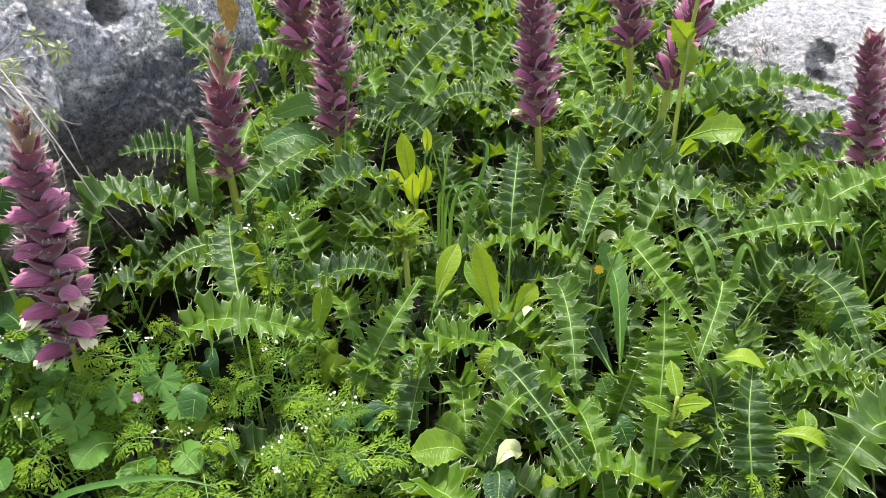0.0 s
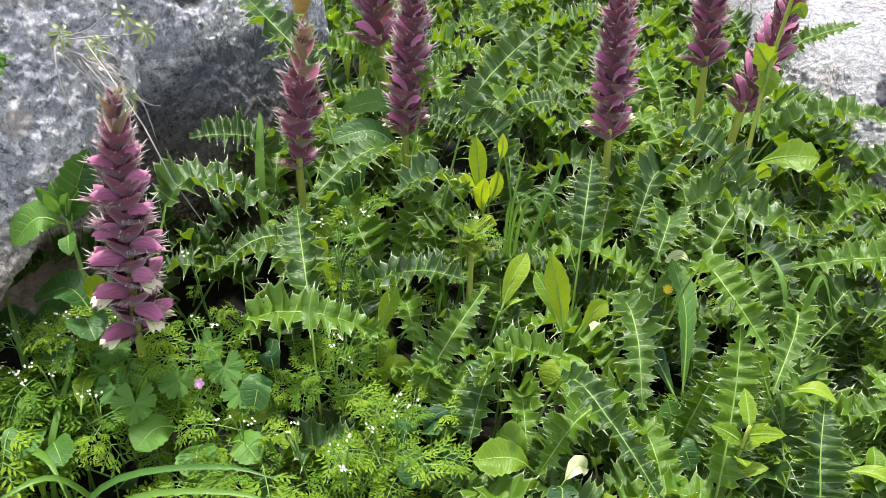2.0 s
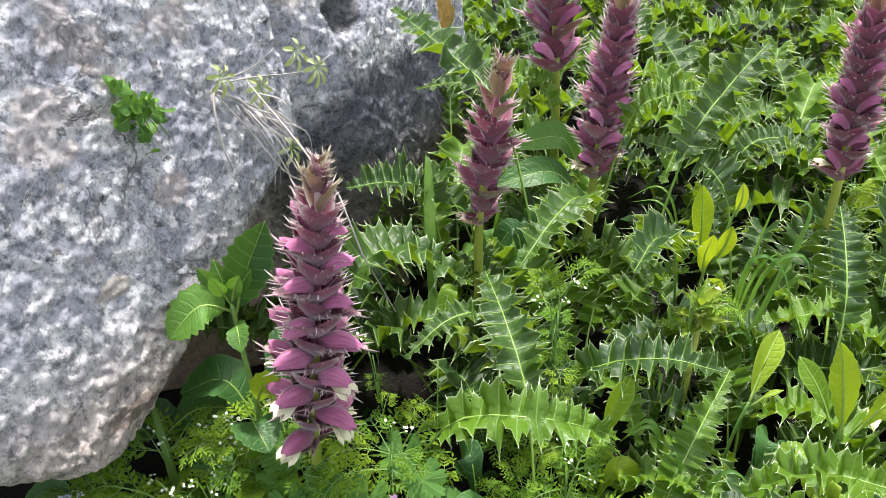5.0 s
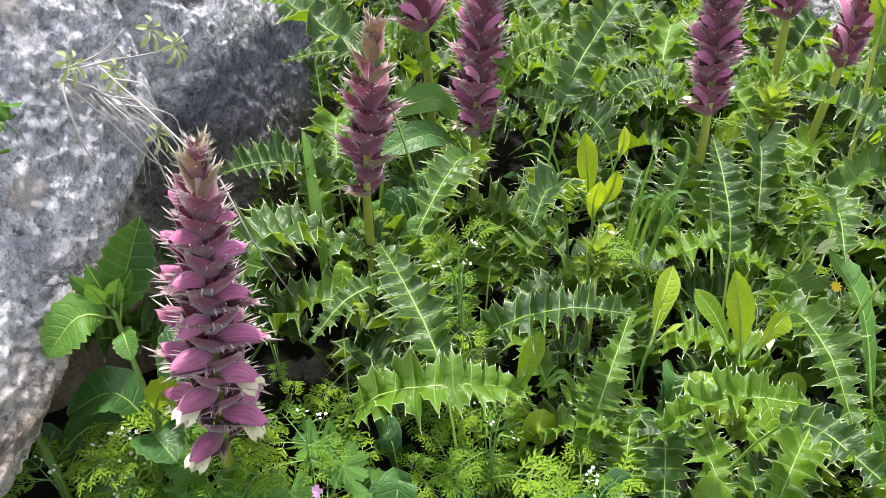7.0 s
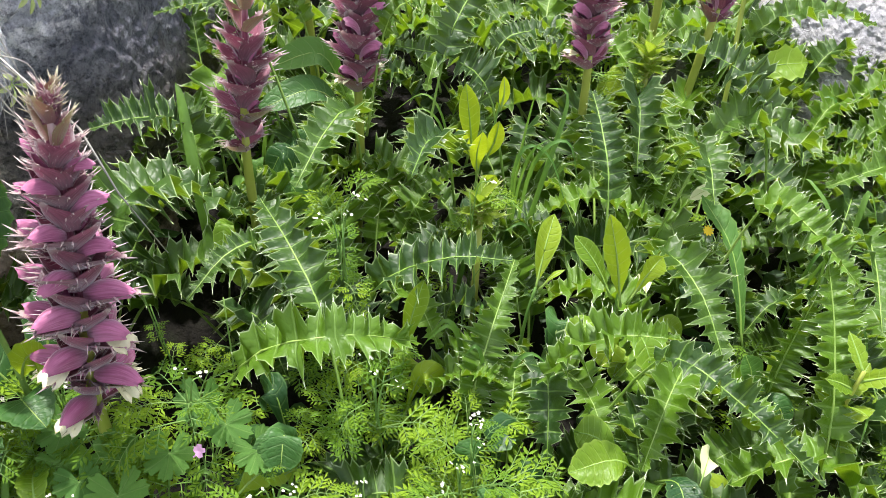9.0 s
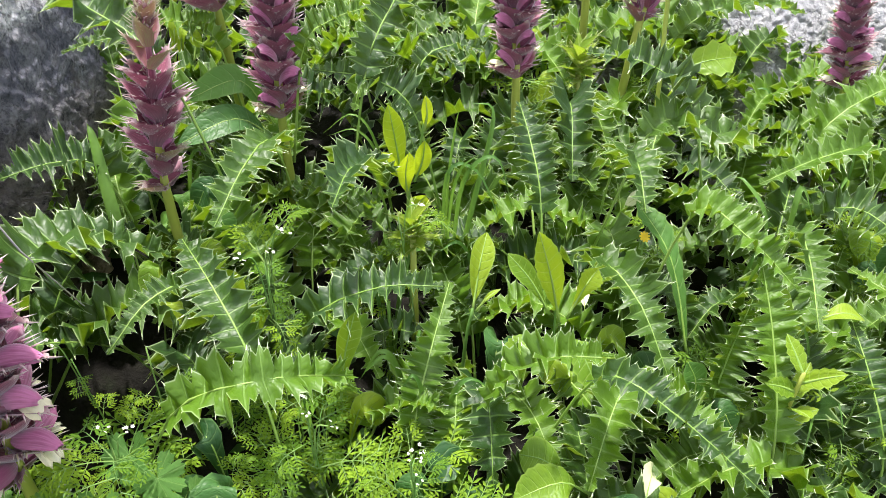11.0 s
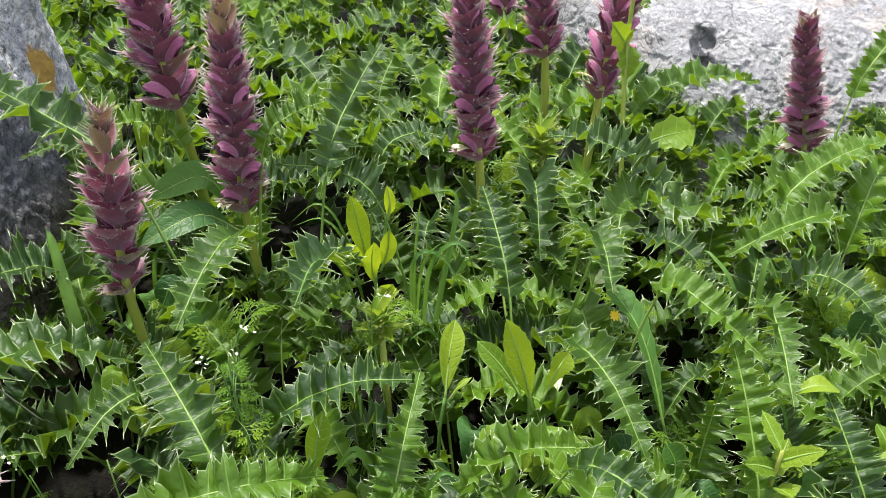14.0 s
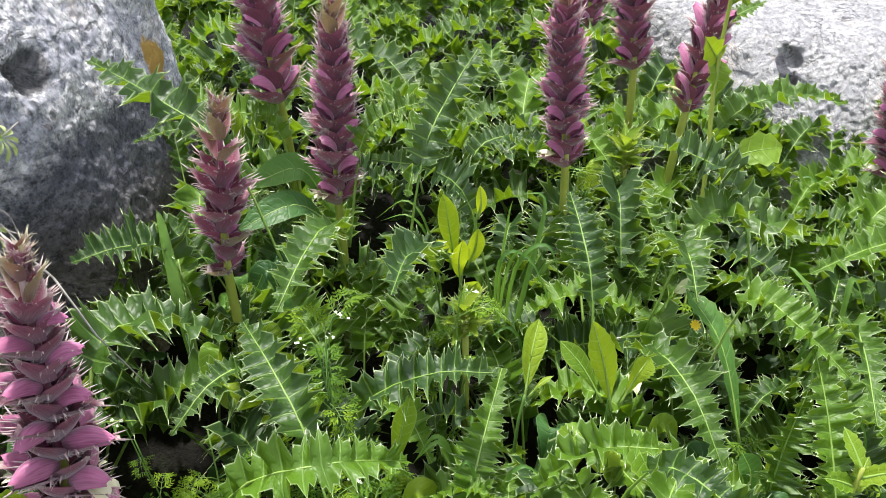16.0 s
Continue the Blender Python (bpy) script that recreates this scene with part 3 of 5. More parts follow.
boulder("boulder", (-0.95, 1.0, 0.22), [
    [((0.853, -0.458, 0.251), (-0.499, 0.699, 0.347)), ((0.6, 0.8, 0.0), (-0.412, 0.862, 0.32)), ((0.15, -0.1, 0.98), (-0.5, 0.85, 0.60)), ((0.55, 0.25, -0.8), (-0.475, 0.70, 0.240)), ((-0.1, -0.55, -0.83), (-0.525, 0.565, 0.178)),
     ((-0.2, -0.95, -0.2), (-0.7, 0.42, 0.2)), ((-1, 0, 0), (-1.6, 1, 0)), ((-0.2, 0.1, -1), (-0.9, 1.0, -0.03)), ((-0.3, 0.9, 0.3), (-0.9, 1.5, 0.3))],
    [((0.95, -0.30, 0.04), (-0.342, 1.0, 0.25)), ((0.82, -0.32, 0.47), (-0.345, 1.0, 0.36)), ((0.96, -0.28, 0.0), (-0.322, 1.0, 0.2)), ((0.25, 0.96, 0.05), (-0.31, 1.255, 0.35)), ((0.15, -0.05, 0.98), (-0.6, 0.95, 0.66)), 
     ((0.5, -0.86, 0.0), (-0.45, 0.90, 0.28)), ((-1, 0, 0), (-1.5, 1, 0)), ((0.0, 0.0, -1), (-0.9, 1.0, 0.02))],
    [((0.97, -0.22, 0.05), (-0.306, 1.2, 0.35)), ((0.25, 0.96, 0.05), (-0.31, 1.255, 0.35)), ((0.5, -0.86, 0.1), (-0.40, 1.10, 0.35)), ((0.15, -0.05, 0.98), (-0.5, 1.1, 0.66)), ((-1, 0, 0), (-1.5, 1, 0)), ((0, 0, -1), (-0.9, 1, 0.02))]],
    M_ROCK_L, "large grey limestone boulder with a side darkened by stain and painted shade", 3.0, 0.009, ((-0.80, 0.42, 0.05), (-0.28, 1.30, 0.60)), [((-0.417, 0.985, 0.412), 0.026, 0.026), ((-0.44, 0.88, 0.42), 0.012, 0.012)])
boulder("boulder", (0.98, 1.5, 0.05), [[
    ((-0.2, -0.76, 0.63), (0.528, 1.155, 0.261)), ((0.02, -0.14, 0.99), (0.56, 1.2, 0.305)), ((-0.93, -0.3, 0.25), (0.43, 1.2, 0.26)),
    ((0.45, -0.85, 0.3), (0.80, 0.98, 0.20)), ((0.2, 1, 0.1), (0.9, 1.85, 0.2)), ((1, 0.1, 0.1), (1.6, 1.4, 0.2)), ((-0.6, 0.8, 0.1), (0.55, 1.75, 0.2)), ((0, 0, -1), (0.9, 1.4, -0.1))]],
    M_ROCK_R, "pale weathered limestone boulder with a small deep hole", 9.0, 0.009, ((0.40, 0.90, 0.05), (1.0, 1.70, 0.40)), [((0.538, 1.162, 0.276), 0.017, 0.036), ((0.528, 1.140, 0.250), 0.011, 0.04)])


# ---- acanthus flower spikes ----
def hood_mesh():
    """The arching upper lip of a flower: a hollow hood, along +y, one unit long."""
    sh = Sheet()
    n_a, n_c = 10, 8
    shells = []
    for inner in (0, 1):
        rows = []
        for k in range(n_a + 1):
            a = k / n_a
            w = 0.205 * math.sin(math.pi * (0.10 + 0.83 * a) ** 0.95) ** 0.7 - 0.012 * inner
            y = a
            z = 0.24 * math.sin(math.pi * min(a * 0.62, 1)) - 0.20 * a ** 3
            row = []
            for j in range(n_c + 1):
                ph = math.radians(-105 + 210 * j / n_c)
                row.append(sh.vert((w * math.sin(ph), y - 0.10 * abs(math.sin(ph)) * a, z + w * 1.25 * (math.cos(ph) - 0.6))))
            rows.append(row)
        shells.append(rows)
        for k in range(n_a):
            for j in range(n_c):
                ids = (rows[k][j], rows[k][j + 1], rows[k + 1][j + 1], rows[k + 1][j])
                uvs = ((j / n_c, k / n_a), ((j + 1) / n_c, k / n_a), ((j + 1) / n_c, (k + 1) / n_a), (j / n_c, (k + 1) / n_a))
                sh.face(ids if not inner else ids[::-1], uvs if not inner else uvs[::-1])
    o, i_ = shells
    rim_o = [r[0] for r in o] + o[-1][1:] + [r[-1] for r in o[::-1]][1:]
    rim_i = [r[0] for r in i_] + i_[-1][1:] + [r[-1] for r in i_[::-1]][1:]
    for k in range(len(rim_o) - 1):
        sh.face((rim_o[k], rim_i[k], rim_i[k + 1], rim_o[k + 1]), [(0.5, 0.9)] * 4)
    return sh.mesh("hood", [M_HOOD])


def lip_mesh():
    """The lower lip: a tongue under the hood that ends in three rounded cream lobes."""
    sh = Sheet()
    for x0, wide, far in ((-0.165, 0.105, 0.86), (0.0, 0.12, 0.91), (0.165, 0.105, 0.86)):
        rows = []
        for k in range(9):
            a = k / 8
            w = 0.05 + (wide - 0.05) * step(a, 0.0, 0.7) if a < 0.7 else wide * math.sqrt(max(1 - ((a - 0.7) / 0.3) ** 2, 0.0)) + 0.004
            row = []
            for j in range(5):
                q = -1 + j / 2
                row.append(sh.vert((x0 * (0.35 + 0.65 * a) + q * w, 0.35 + (far - 0.29) * a, -0.06 - 0.02 * a - 0.24 * a ** 2.5 + 0.05 * q * q * a - 0.05 * abs(x0))))
            rows.append(row)
        for k in range(8):
            for j in range(4):
                sh.face((rows[k][j], rows[k][j + 1], rows[k + 1][j + 1], rows[k + 1][j]), [(j / 4, k / 8)] * 4)
    return sh.mesh("lip", [M_CREAM])


def bract_mesh(rng, material, spines=7, flare=0.25, wide=1.0, hairs=36):
    """A spiny scale: a hollowed pointed leaf, one unit high along +z, its back towards +y, with stiff spines along its edge and soft hairs."""
    sh = Sheet()
    n_a, n_c = 8, 6
    rows = []

    def pt(a, q):
        w = wide * (0.13 + 0.15 * math.sin(math.pi * (0.08 + 0.74 * a)) ** 0.9) * (1 - 0.80 * step(a, 0.45, 1.0))
        return Vector((q * w, 0.05 + 0.12 * math.sin(math.pi * a * 0.8) + flare * a ** 2.5 - 0.75 * w * q * q, a * 0.94))
    for k in range(n_a + 1):
        rows.append([sh.vert(pt(k / n_a, -1 + 2 * j / n_c)) for j in range(n_c + 1)])
    for k in range(n_a):
        for j in range(n_c):
            u = [((j + dj) / n_c, (k + dk) / n_a * 0.96) for dj, dk in ((0, 0), (1, 0), (1, 1), (0, 1))]
            sh.face((rows[k][j], rows[k][j + 1], rows[k + 1][j + 1], rows[k + 1][j]), u)

    def thorn(root, d, ln, w, v0=0.80):
        d = d.normalized()
        s = d.cross(Vector((0.2, 0.9, 0.3))).normalized()
        t = d.cross(s)
        base = [sh.vert(root + (s * math.cos(q) + t * math.sin(q)) * w) for q in (0, 2.09, 4.19)]
        end = sh.vert(root + d * ln)
        for k in range(3):
            sh.face((base[k], base[(k + 1) % 3], end), [(0.5, v0), (0.6, v0), (0.5, 1.1)])
    thorn(pt(0.97, 0), Vector((rng.uniform(-0.1, 0.1), 0.3 + flare, 0.9)), 0.30, 0.028, 0.82)
    for q in (-1, 1):
        for k in range(spines // 2 + 1):
            a = 0.42 + 0.48 * k / (spines // 2)
            ln = (0.14 + 0.14 * math.sin(math.pi * min(a * 0.8, 1))) * rng.uniform(0.7, 1.2)
            thorn(pt(a, q), Vector((q * (0.95 - 0.35 * a), 0.25 + flare, 0.55 + 0.4 * a)) + Vector([rng.uniform(-0.15, 0.15) for _ in range(3)]), ln, 0.023)
    for k in range(hairs):
        a, q = rng.uniform(0.05, 1), rng.uniform(-1, 1)
        thorn(pt(a, q), Vector((q * 0.8 + rng.uniform(-0.4, 0.4), 0.8, rng.uniform(-0.2, 0.7))), rng.uniform(0.06, 0.15), 0.0045, 0.95)
    return sh.mesh("bract", [material])


def rng_of(seed):
    return random.Random(seed)


HOOD, LIP = hood_mesh(), lip_mesh()
BRACTS = [bract_mesh(rng_of(k), M_BRACT, 7, 0.10 + 0.10 * k, 1.18) for k in range(3)]
TANS = [bract_mesh(rng_of(10 + k), M_TAN, 7, 0.10 + 0.10 * k, 1.05) for k in range(2)]
SEPALS = [bract_mesh(rng_of(20 + k), M_BRACT, 3, 0.08, 1.42, 14) for k in range(2)]


def flower_spike(low, top, label, levels, size, opened, seed, turn=45.0, closed=0.72, root=None, hoods=1.0, spread=47.0, rise=2.0, scales=1.0, facing=18.0, late=0.9):
    """A stiff stem set with pairs of flowers, each pair turned across the one below. opened: pairs that show their cream lip."""
    rng = rng_of(seed)
    low, top = Vector(low), Vector(top)
    foot = Vector(root) if root else Vector((low.x - (top.x - low.x) * 0.5, low.y + 0.01, 0))
    foot.z = ground_z(foot.x, foot.y) - 0.01
    thing = tagged(new("acanthus_flower_spike"), label, "flower spike", "acanthus flower spikes")
    thing.location = foot
    low, top = low - foot, top - foot
    axis = (top - low).normalized()
    sh = Sheet()
    mid = low * 0.5 + Vector((0.004, 0.004, 0))
    curve = [Vector((0, 0, 0)), mid, low, low.lerp(top, 0.5), top]
    thick = 0.0038 * size / 0.042 + 0.001
    sh.tube([spline(curve, 0.54 * k / 9) for k in range(10)], [thick] * 8 + [thick * 0.9, thick * 0.7], 8)
    part("stem", sh.mesh("stem", [M_STEM]), thing)
    sh = Sheet()
    sh.tube([spline(curve, 0.53 + 0.46 * k / 9) for k in range(10)], [thick * (0.9 - 0.05 * k) for k in range(10)], 8)
    sh.mi = [0 if k < 24 else 1 for k in range(len(sh.mi))]
    part("flower_axis", sh.mesh("flower_axis", [M_STEM, M_BRACT]), thing)
    across = Vector((1, 0, 0)) - axis * axis.x
    across.normalize()
    face = Matrix((across, axis.cross(across), axis)).transposed().to_4x4()
    for k in range(levels):
        f = k / (levels - 1)
        p = low.lerp(top, f ** 0.86 * 0.95)
        s = size * (1.0 - 0.38 * f ** 2.2) * (0.90 + 0.10 * min(k / 2, 1))
        for r in (0, 1):
            a = (-turn if k % 2 else turn) + facing
            spin = Matrix.Translation(p) @ face @ Matrix.Rotation(radians(a - 90 + 180 * r + rng.uniform(-12, 12)), 4, "Z")
            out = rise + 34 * f + rng.uniform(-8, 8) + (6 if k < opened else 0)
            if f < closed:
                hs = s * (0.92 - 0.26 * f) * hoods * rng.uniform(0.9, 1.08)
                fl = part("flower", HOOD, thing, spin @ Matrix.Translation((0, 0.004 * size / 0.044, 0.010)) @ Matrix.Rotation(radians(out), 4, "X") @ Matrix.Rotation(radians(rng.uniform(-12, 12)), 4, "Y") @ Matrix.Scale(hs, 4), "mauve hooded flower")
                if k < opened:
                    part("lip", LIP, fl, Matrix.Rotation(radians(rng.uniform(-8, 2)), 4, "X") @ Matrix.Scale(0.94, 4), "cream lower lip")
                # the burgundy sepal that leans over the base of the flower
                part("sepal", SEPALS[k % 2], thing, spin @ Matrix.Translation((0, 0.003, 0.012)) @ Matrix.Rotation(radians(-16 - 12 * (1 - f) + rng.uniform(-6, 6)), 4, "X") @ Matrix.Scale(s * 0.86 * scales, 4))
            shape = BRACTS[0] if f > 0.75 else rng.choice(BRACTS)
            tilt = spread * (1 - f) ** 0.8 + 6 + rng.uniform(-7, 7)
            if f > late or (k < 2 and rng.random() < 0.6):
                shape = TANS[k % 2]
            part("bract", shape, thing, spin @ Matrix.Translation((0, 0.0035, -0.003)) @ Matrix.Rotation(radians(-tilt), 4, "X") @ Matrix.Scale(s * 0.92 * scales * rng.uniform(0.9, 1.12), 4))
            for sg in ((-1, 1) if f < 0.6 else ()):
                part("bract", BRACTS[2], thing, spin @ Matrix.Rotation(radians(34 * sg), 4, "Z") @ Matrix.Translation((0, 0.003, 0.0)) @ Matrix.Rotation(radians(-tilt * 0.8 - 6), 4, "X") @ Matrix.Diagonal((s * 0.34, s * 0.55, s * 0.52 * scales * rng.uniform(0.85, 1.1), 1)))
    for k in range(8):
        spin = Matrix.Translation(top - axis * size * 0.38) @ face @ Matrix.Rotation(k * 2.4, 4, "Z")
        part("bract", TANS[k % 2] if k % 2 else BRACTS[0], thing, spin @ Matrix.Translation((0, -0.002, 0.001 * k)) @ Matrix.Rotation(radians(-16 + 2 * k), 4, "X") @ Matrix.Scale(size * rng.uniform(0.42, 0.56), 4))
    return thing


flower_spike((-0.379, 0.642, 0.158), (-0.355, 0.645, 0.416), "tall mauve flower spike with cream lips by the boulder", 15, 0.047, 4, 1, closed=0.80, hoods=1.05, rise=0)
flower_spike((-0.252, 0.858, 0.250), (-0.236, 0.862, 0.412), "young burgundy flower spike with pale spiny tip", 8, 0.044, 0, 2, closed=0.5, hoods=0.55, rise=38, spread=35, scales=1.0, late=0.66, facing=8)
flower_spike((-0.135, 0.942, 0.262), (-0.124, 0.955, 0.462), "purple flower spike with wilted lowest flowers", 12, 0.043, 1, 3, closed=0.78, hoods=0.98, rise=24, scales=1.05, facing=-1, spread=35)
flower_spike((-0.180, 1.030, 0.345), (-0.198, 1.050, 0.560), "purple flower spike on a thick yellow stem", 9, 0.049, 0, 4, closed=0.8, hoods=0.9, rise=28, scales=1.05, facing=3, spread=35)
flower_spike((0.119, 0.950, 0.268), (0.110, 0.962, 0.465), "dull purple flower spike among leaves", 12, 0.043, 1, 5, closed=0.80, hoods=0.98, rise=30, scales=1.05, facing=-19, spread=35)
flower_spike((0.288, 1.000, 0.292), (0.338, 1.030, 0.480), "sparse mauve flower spike with pale hoods", 9, 0.046, 1, 6, closed=0.9, rise=34, spread=31, scales=0.85, facing=-24)
flower_spike((0.247, 1.066, 0.326), (0.236, 1.090, 0.500), "purple flower spike further back in the leaves", 11, 0.042, 0, 7, closed=0.8, rise=30, scales=1.05, facing=-19, spread=35)
flower_spike((0.515, 0.905, 0.222), (0.490, 0.916, 0.378), "dark purple flower spike before the pale rock", 11, 0.040, 1, 8, closed=0.95, hoods=0.9, rise=22, facing=-41, spread=35)
flower_spike((0.304, 1.336, 0.290), (0.300, 1.350, 0.480), "distant purple flower spike behind the others", 12, 0.040, 0, 9, closed=0.8, rise=30, facing=-18, spread=35)

# ---- acanthus plants ----
PLANTS = []


def in_rock(x, y, pad=0.0):
    left = 0.853 * (x + 0.499) - 0.458 * (y - 0.699) < pad and 0.94 * (x + 0.40) - 0.34 * (y - 0.99) < pad and y < 1.3 and y > 0.5
    right = -0.2 * (x - 0.528) - 0.76 * (y - 1.155) < pad + 0.06 and x > 0.43 and y < 1.85 and 0.45 * (x - 0.8) - 0.85 * (y - 0.98) < pad
    return left or right


rng = rng_of(77)
VARIANTS = []
for k in range(16):
    h, reach = (0.55, 0.45, 0.32, 0.62)[k % 4], (0.75, 0.85, 0.92, 0.65)[k % 4]
    tipz = h * (0.75, 0.45, 0.55, 1.05)[k % 4]
    bend = rng.uniform(-0.12, 0.12)
    ctrl = [(0, 0, 0), (bend * 0.3, reach * 0.30, h * 0.75), (bend, reach * 0.66, h * 1.05), (bend * 1.6, reach, tipz)]
    VARIANTS.append(acanthus_leaf(ctrl, rng.uniform(0.135, 0.18), rng, lobes=rng.choice((10, 11, 12)), fold=rng.uniform(0.15, 0.6), petiole=0.22, rib=0.0075, twist=rng.uniform(-0.25, 0.25)))


def rosette(x, y, count, seed, low=0.0):
    rng = rng_of(seed)
    thing = tagged(new("acanthus_plant"), "rosette of deeply cut spiny green acanthus leaves", "plant", "acanthus plants")
    thing.location = (x, y, ground_z(x, y) - 0.005)
    PLANTS.append(thing)
    a0 = rng.uniform(0, 360)
    for k in range(count):
        az = radians(a0 + k * 137.5 + rng.uniform(-15, 15))
        ln = rng.uniform(0.13, 0.23)
        v = rng.randrange(16)
        if math.hypot(x - math.sin(az) * ln * 0.6 + 0.325, y + math.cos(az) * ln * 0.6 - 0.72) < 0.085:
            continue
        apex = (0.55, 0.45, 0.32, 0.62)[v % 4] * 1.05
        room = canopy(x - math.sin(az) * ln * 0.6, y + math.cos(az) * ln * 0.6) - thing.location.z - rng.uniform(0.0, 0.07) - low
        sz = min(max(room / (apex * ln), 0.55), 1.15)
        up_by = max(room - apex * ln * sz, 0.0)
        part("leaf", VARIANTS[v], thing, Matrix.Translation((-math.sin(az) * up_by * 0.2, math.cos(az) * up_by * 0.2, up_by)) @ Matrix.Rotation(az, 4, "Z") @ Matrix.Diagonal((ln, ln, ln * sz, 1)))
    return thing


k = 0
for j in range(13):
    for i in range(17):
        x = -0.98 + 0.135 * i + (0.067 if j % 2 else 0) + rng.uniform(-0.035, 0.035)
        y = 0.36 + 0.115 * j + rng.uniform(-0.03, 0.03)
        k += 1
        if in_rock(x, y, 0.03) or (x < -0.17 and y < 0.66) or math.hypot(x + 0.335, y - 0.725) < 0.11 or (x < -0.05 and y < 0.52):
            continue
        rosette(x, y, rng.choice((5, 6, 7)), 1000 + k, 0.025 if abs(x) < 0.45 and y < 1.0 else 0.0)

for x, y, s_ in ((0.43, 1.03, 1), (0.54, 1.02, 2), (0.63, 0.99, 3), (0.70, 0.93, 5), (-0.295, 0.850, 7), (-0.275, 0.930, 8)):
    rosette(x, y, 8, 3000 + s_, -0.005 if x > 0 else 0.02)


def long_leaf(base, mid, tip, width=0.03, seed=0, fold=0.45, up=(0, -0.35, 1), lobes=11, rib=0.0015, twist=0.0, foot=0.7):
    """One leaf of the nearest plant, from where it comes out of the leaves to its tip."""
    b_, m_, t_ = Vector(base), Vector(mid), Vector(tip)
    root = b_ + (b_ - m_) * foot
    root.z = max(ground_z(root.x, root.y) + 0.01, min(b_.z, m_.z) - 0.12)
    owner = min(PLANTS, key=lambda p: (p.location - root).length)
    o = owner.location
    me = acanthus_leaf([root - o, b_ - o, m_ - o, t_ - o], width, rng_of(500 + seed), up, lobes, fold, 0.30, 1.0, rib, twist)
    return part("leaf", me, owner)


long_leaf((-0.265, 0.662, 0.163), (-0.190, 0.636, 0.203), (-0.122, 0.672, 0.152), 0.0269, 1, 0.35, (0, -0.6, 1))
long_leaf((-0.200, 0.663, 0.195), (-0.222, 0.730, 0.226), (-0.243, 0.800, 0.228), 0.0252, 2, 0.25, (0, -0.5, 1))
long_leaf((-0.240, 0.752, 0.205), (-0.272, 0.728, 0.224), (-0.307, 0.695, 0.205), 0.0134, 3, 0.2)
long_leaf((-0.150, 0.726, 0.170), (-0.092, 0.700, 0.218), (-0.040, 0.680, 0.224), 0.0252, 4, 0.4)
long_leaf((-0.079, 0.637, 0.105), (-0.056, 0.672, 0.150), (-0.020, 0.730, 0.184), 0.0218, 5, 0.25, (0, -0.8, 1))
long_leaf((-0.015, 0.620, 0.150), (0.018, 0.594, 0.207), (0.060, 0.566, 0.224), 0.0277, 6, 0.75, (-0.1, -0.2, 1))
long_leaf((0.130, 0.740, 0.165), (0.137, 0.668, 0.176), (0.140, 0.602, 0.138), 0.0252, 7, 0.3)
long_leaf((0.060, 0.580, 0.190), (0.098, 0.525, 0.190), (0.140, 0.464, 0.160), 0.0218, 8, 0.7)
long_leaf((0.178, 0.590, 0.105), (0.192, 0.602, 0.155), (0.209, 0.612, 0.208), 0.0218, 9, 0.2, (0, -1, 0.6))
long_leaf((0.206, 0.540, 0.125), (0.215, 0.585, 0.190), (0.219, 0.628, 0.238), 0.0235, 10, 0.25, (0, -1, 0.6))
long_leaf((0.185, 0.680, 0.255), (0.212, 0.643, 0.250), (0.245, 0.605, 0.215), 0.0252, 11, 0.6)
long_leaf((0.285, 0.670, 0.215), (0.272, 0.630, 0.222), (0.240, 0.565, 0.205), 0.0202, 12, 0.35)
long_leaf((0.385, 0.742, 0.172), (0.412, 0.700, 0.188), (0.430, 0.640, 0.150), 0.0252, 13, 0.35)
long_leaf((0.450, 0.775, 0.212), (0.375, 0.760, 0.230), (0.300, 0.748, 0.220), 0.0252, 14, 0.55)
long_leaf((0.200, 0.792, 0.274), (0.270, 0.795, 0.256), (0.343, 0.820, 0.208), 0.0302, 15, 0.35)
long_leaf((0.245, 0.807, 0.285), (0.200, 0.825, 0.325), (0.160, 0.868, 0.322), 0.0269, 16, 0.45)
long_leaf((0.080, 0.769, 0.225), (0.086, 0.818, 0.262), (0.092, 0.868, 0.278), 0.0218, 17, 0.4, (0, -0.8, 1))
long_leaf((-0.150, 0.890, 0.258), (-0.180, 0.820, 0.280), (-0.212, 0.755, 0.266), 0.0252, 18, 0.2)
long_leaf((-0.348, 0.705, 0.285), (-0.310, 0.758, 0.274), (-0.255, 0.793, 0.216), 0.0302, 19, 0.45)
long_leaf((-0.310, 0.905, 0.245), (-0.345, 0.892, 0.268), (-0.388, 0.872, 0.270), 0.0302, 20, 0.5)
long_leaf((-0.235, 0.885, 0.355), (-0.290, 0.935, 0.392), (-0.358, 1.026, 0.405), 0.0286, 21, 0.4)
long_leaf((-0.012, 0.879, 0.275), (-0.047, 0.896, 0.308), (-0.100, 0.921, 0.314), 0.0269, 22, 0.35)
long_leaf((-0.052, 0.902, 0.320), (-0.010, 0.950, 0.366), (0.032, 1.003, 0.388), 0.0252, 23, 0.25, (0, -0.6, 1))
long_leaf((-0.108, 0.926, 0.332), (-0.078, 0.924, 0.360), (-0.045, 0.920, 0.370), 0.0202, 24, 0.4)
long_leaf((0.000, 0.912, 0.302), (0.036, 0.925, 0.320), (0.077, 0.935, 0.306), 0.0185, 25, 0.4)
long_leaf((-0.185, 1.014, 0.312), (-0.215, 1.008, 0.340), (-0.258, 1.000, 0.345), 0.0218, 26, 0.5)
long_leaf((-0.245, 0.985, 0.325), (-0.285, 1.000, 0.334), (-0.332, 1.008, 0.322), 0.0134, 27, 0.3)
long_leaf((-0.060, 0.842, 0.230), (-0.092, 0.785, 0.284), (-0.120, 0.718, 0.292), 0.0286, 28, 0.5)
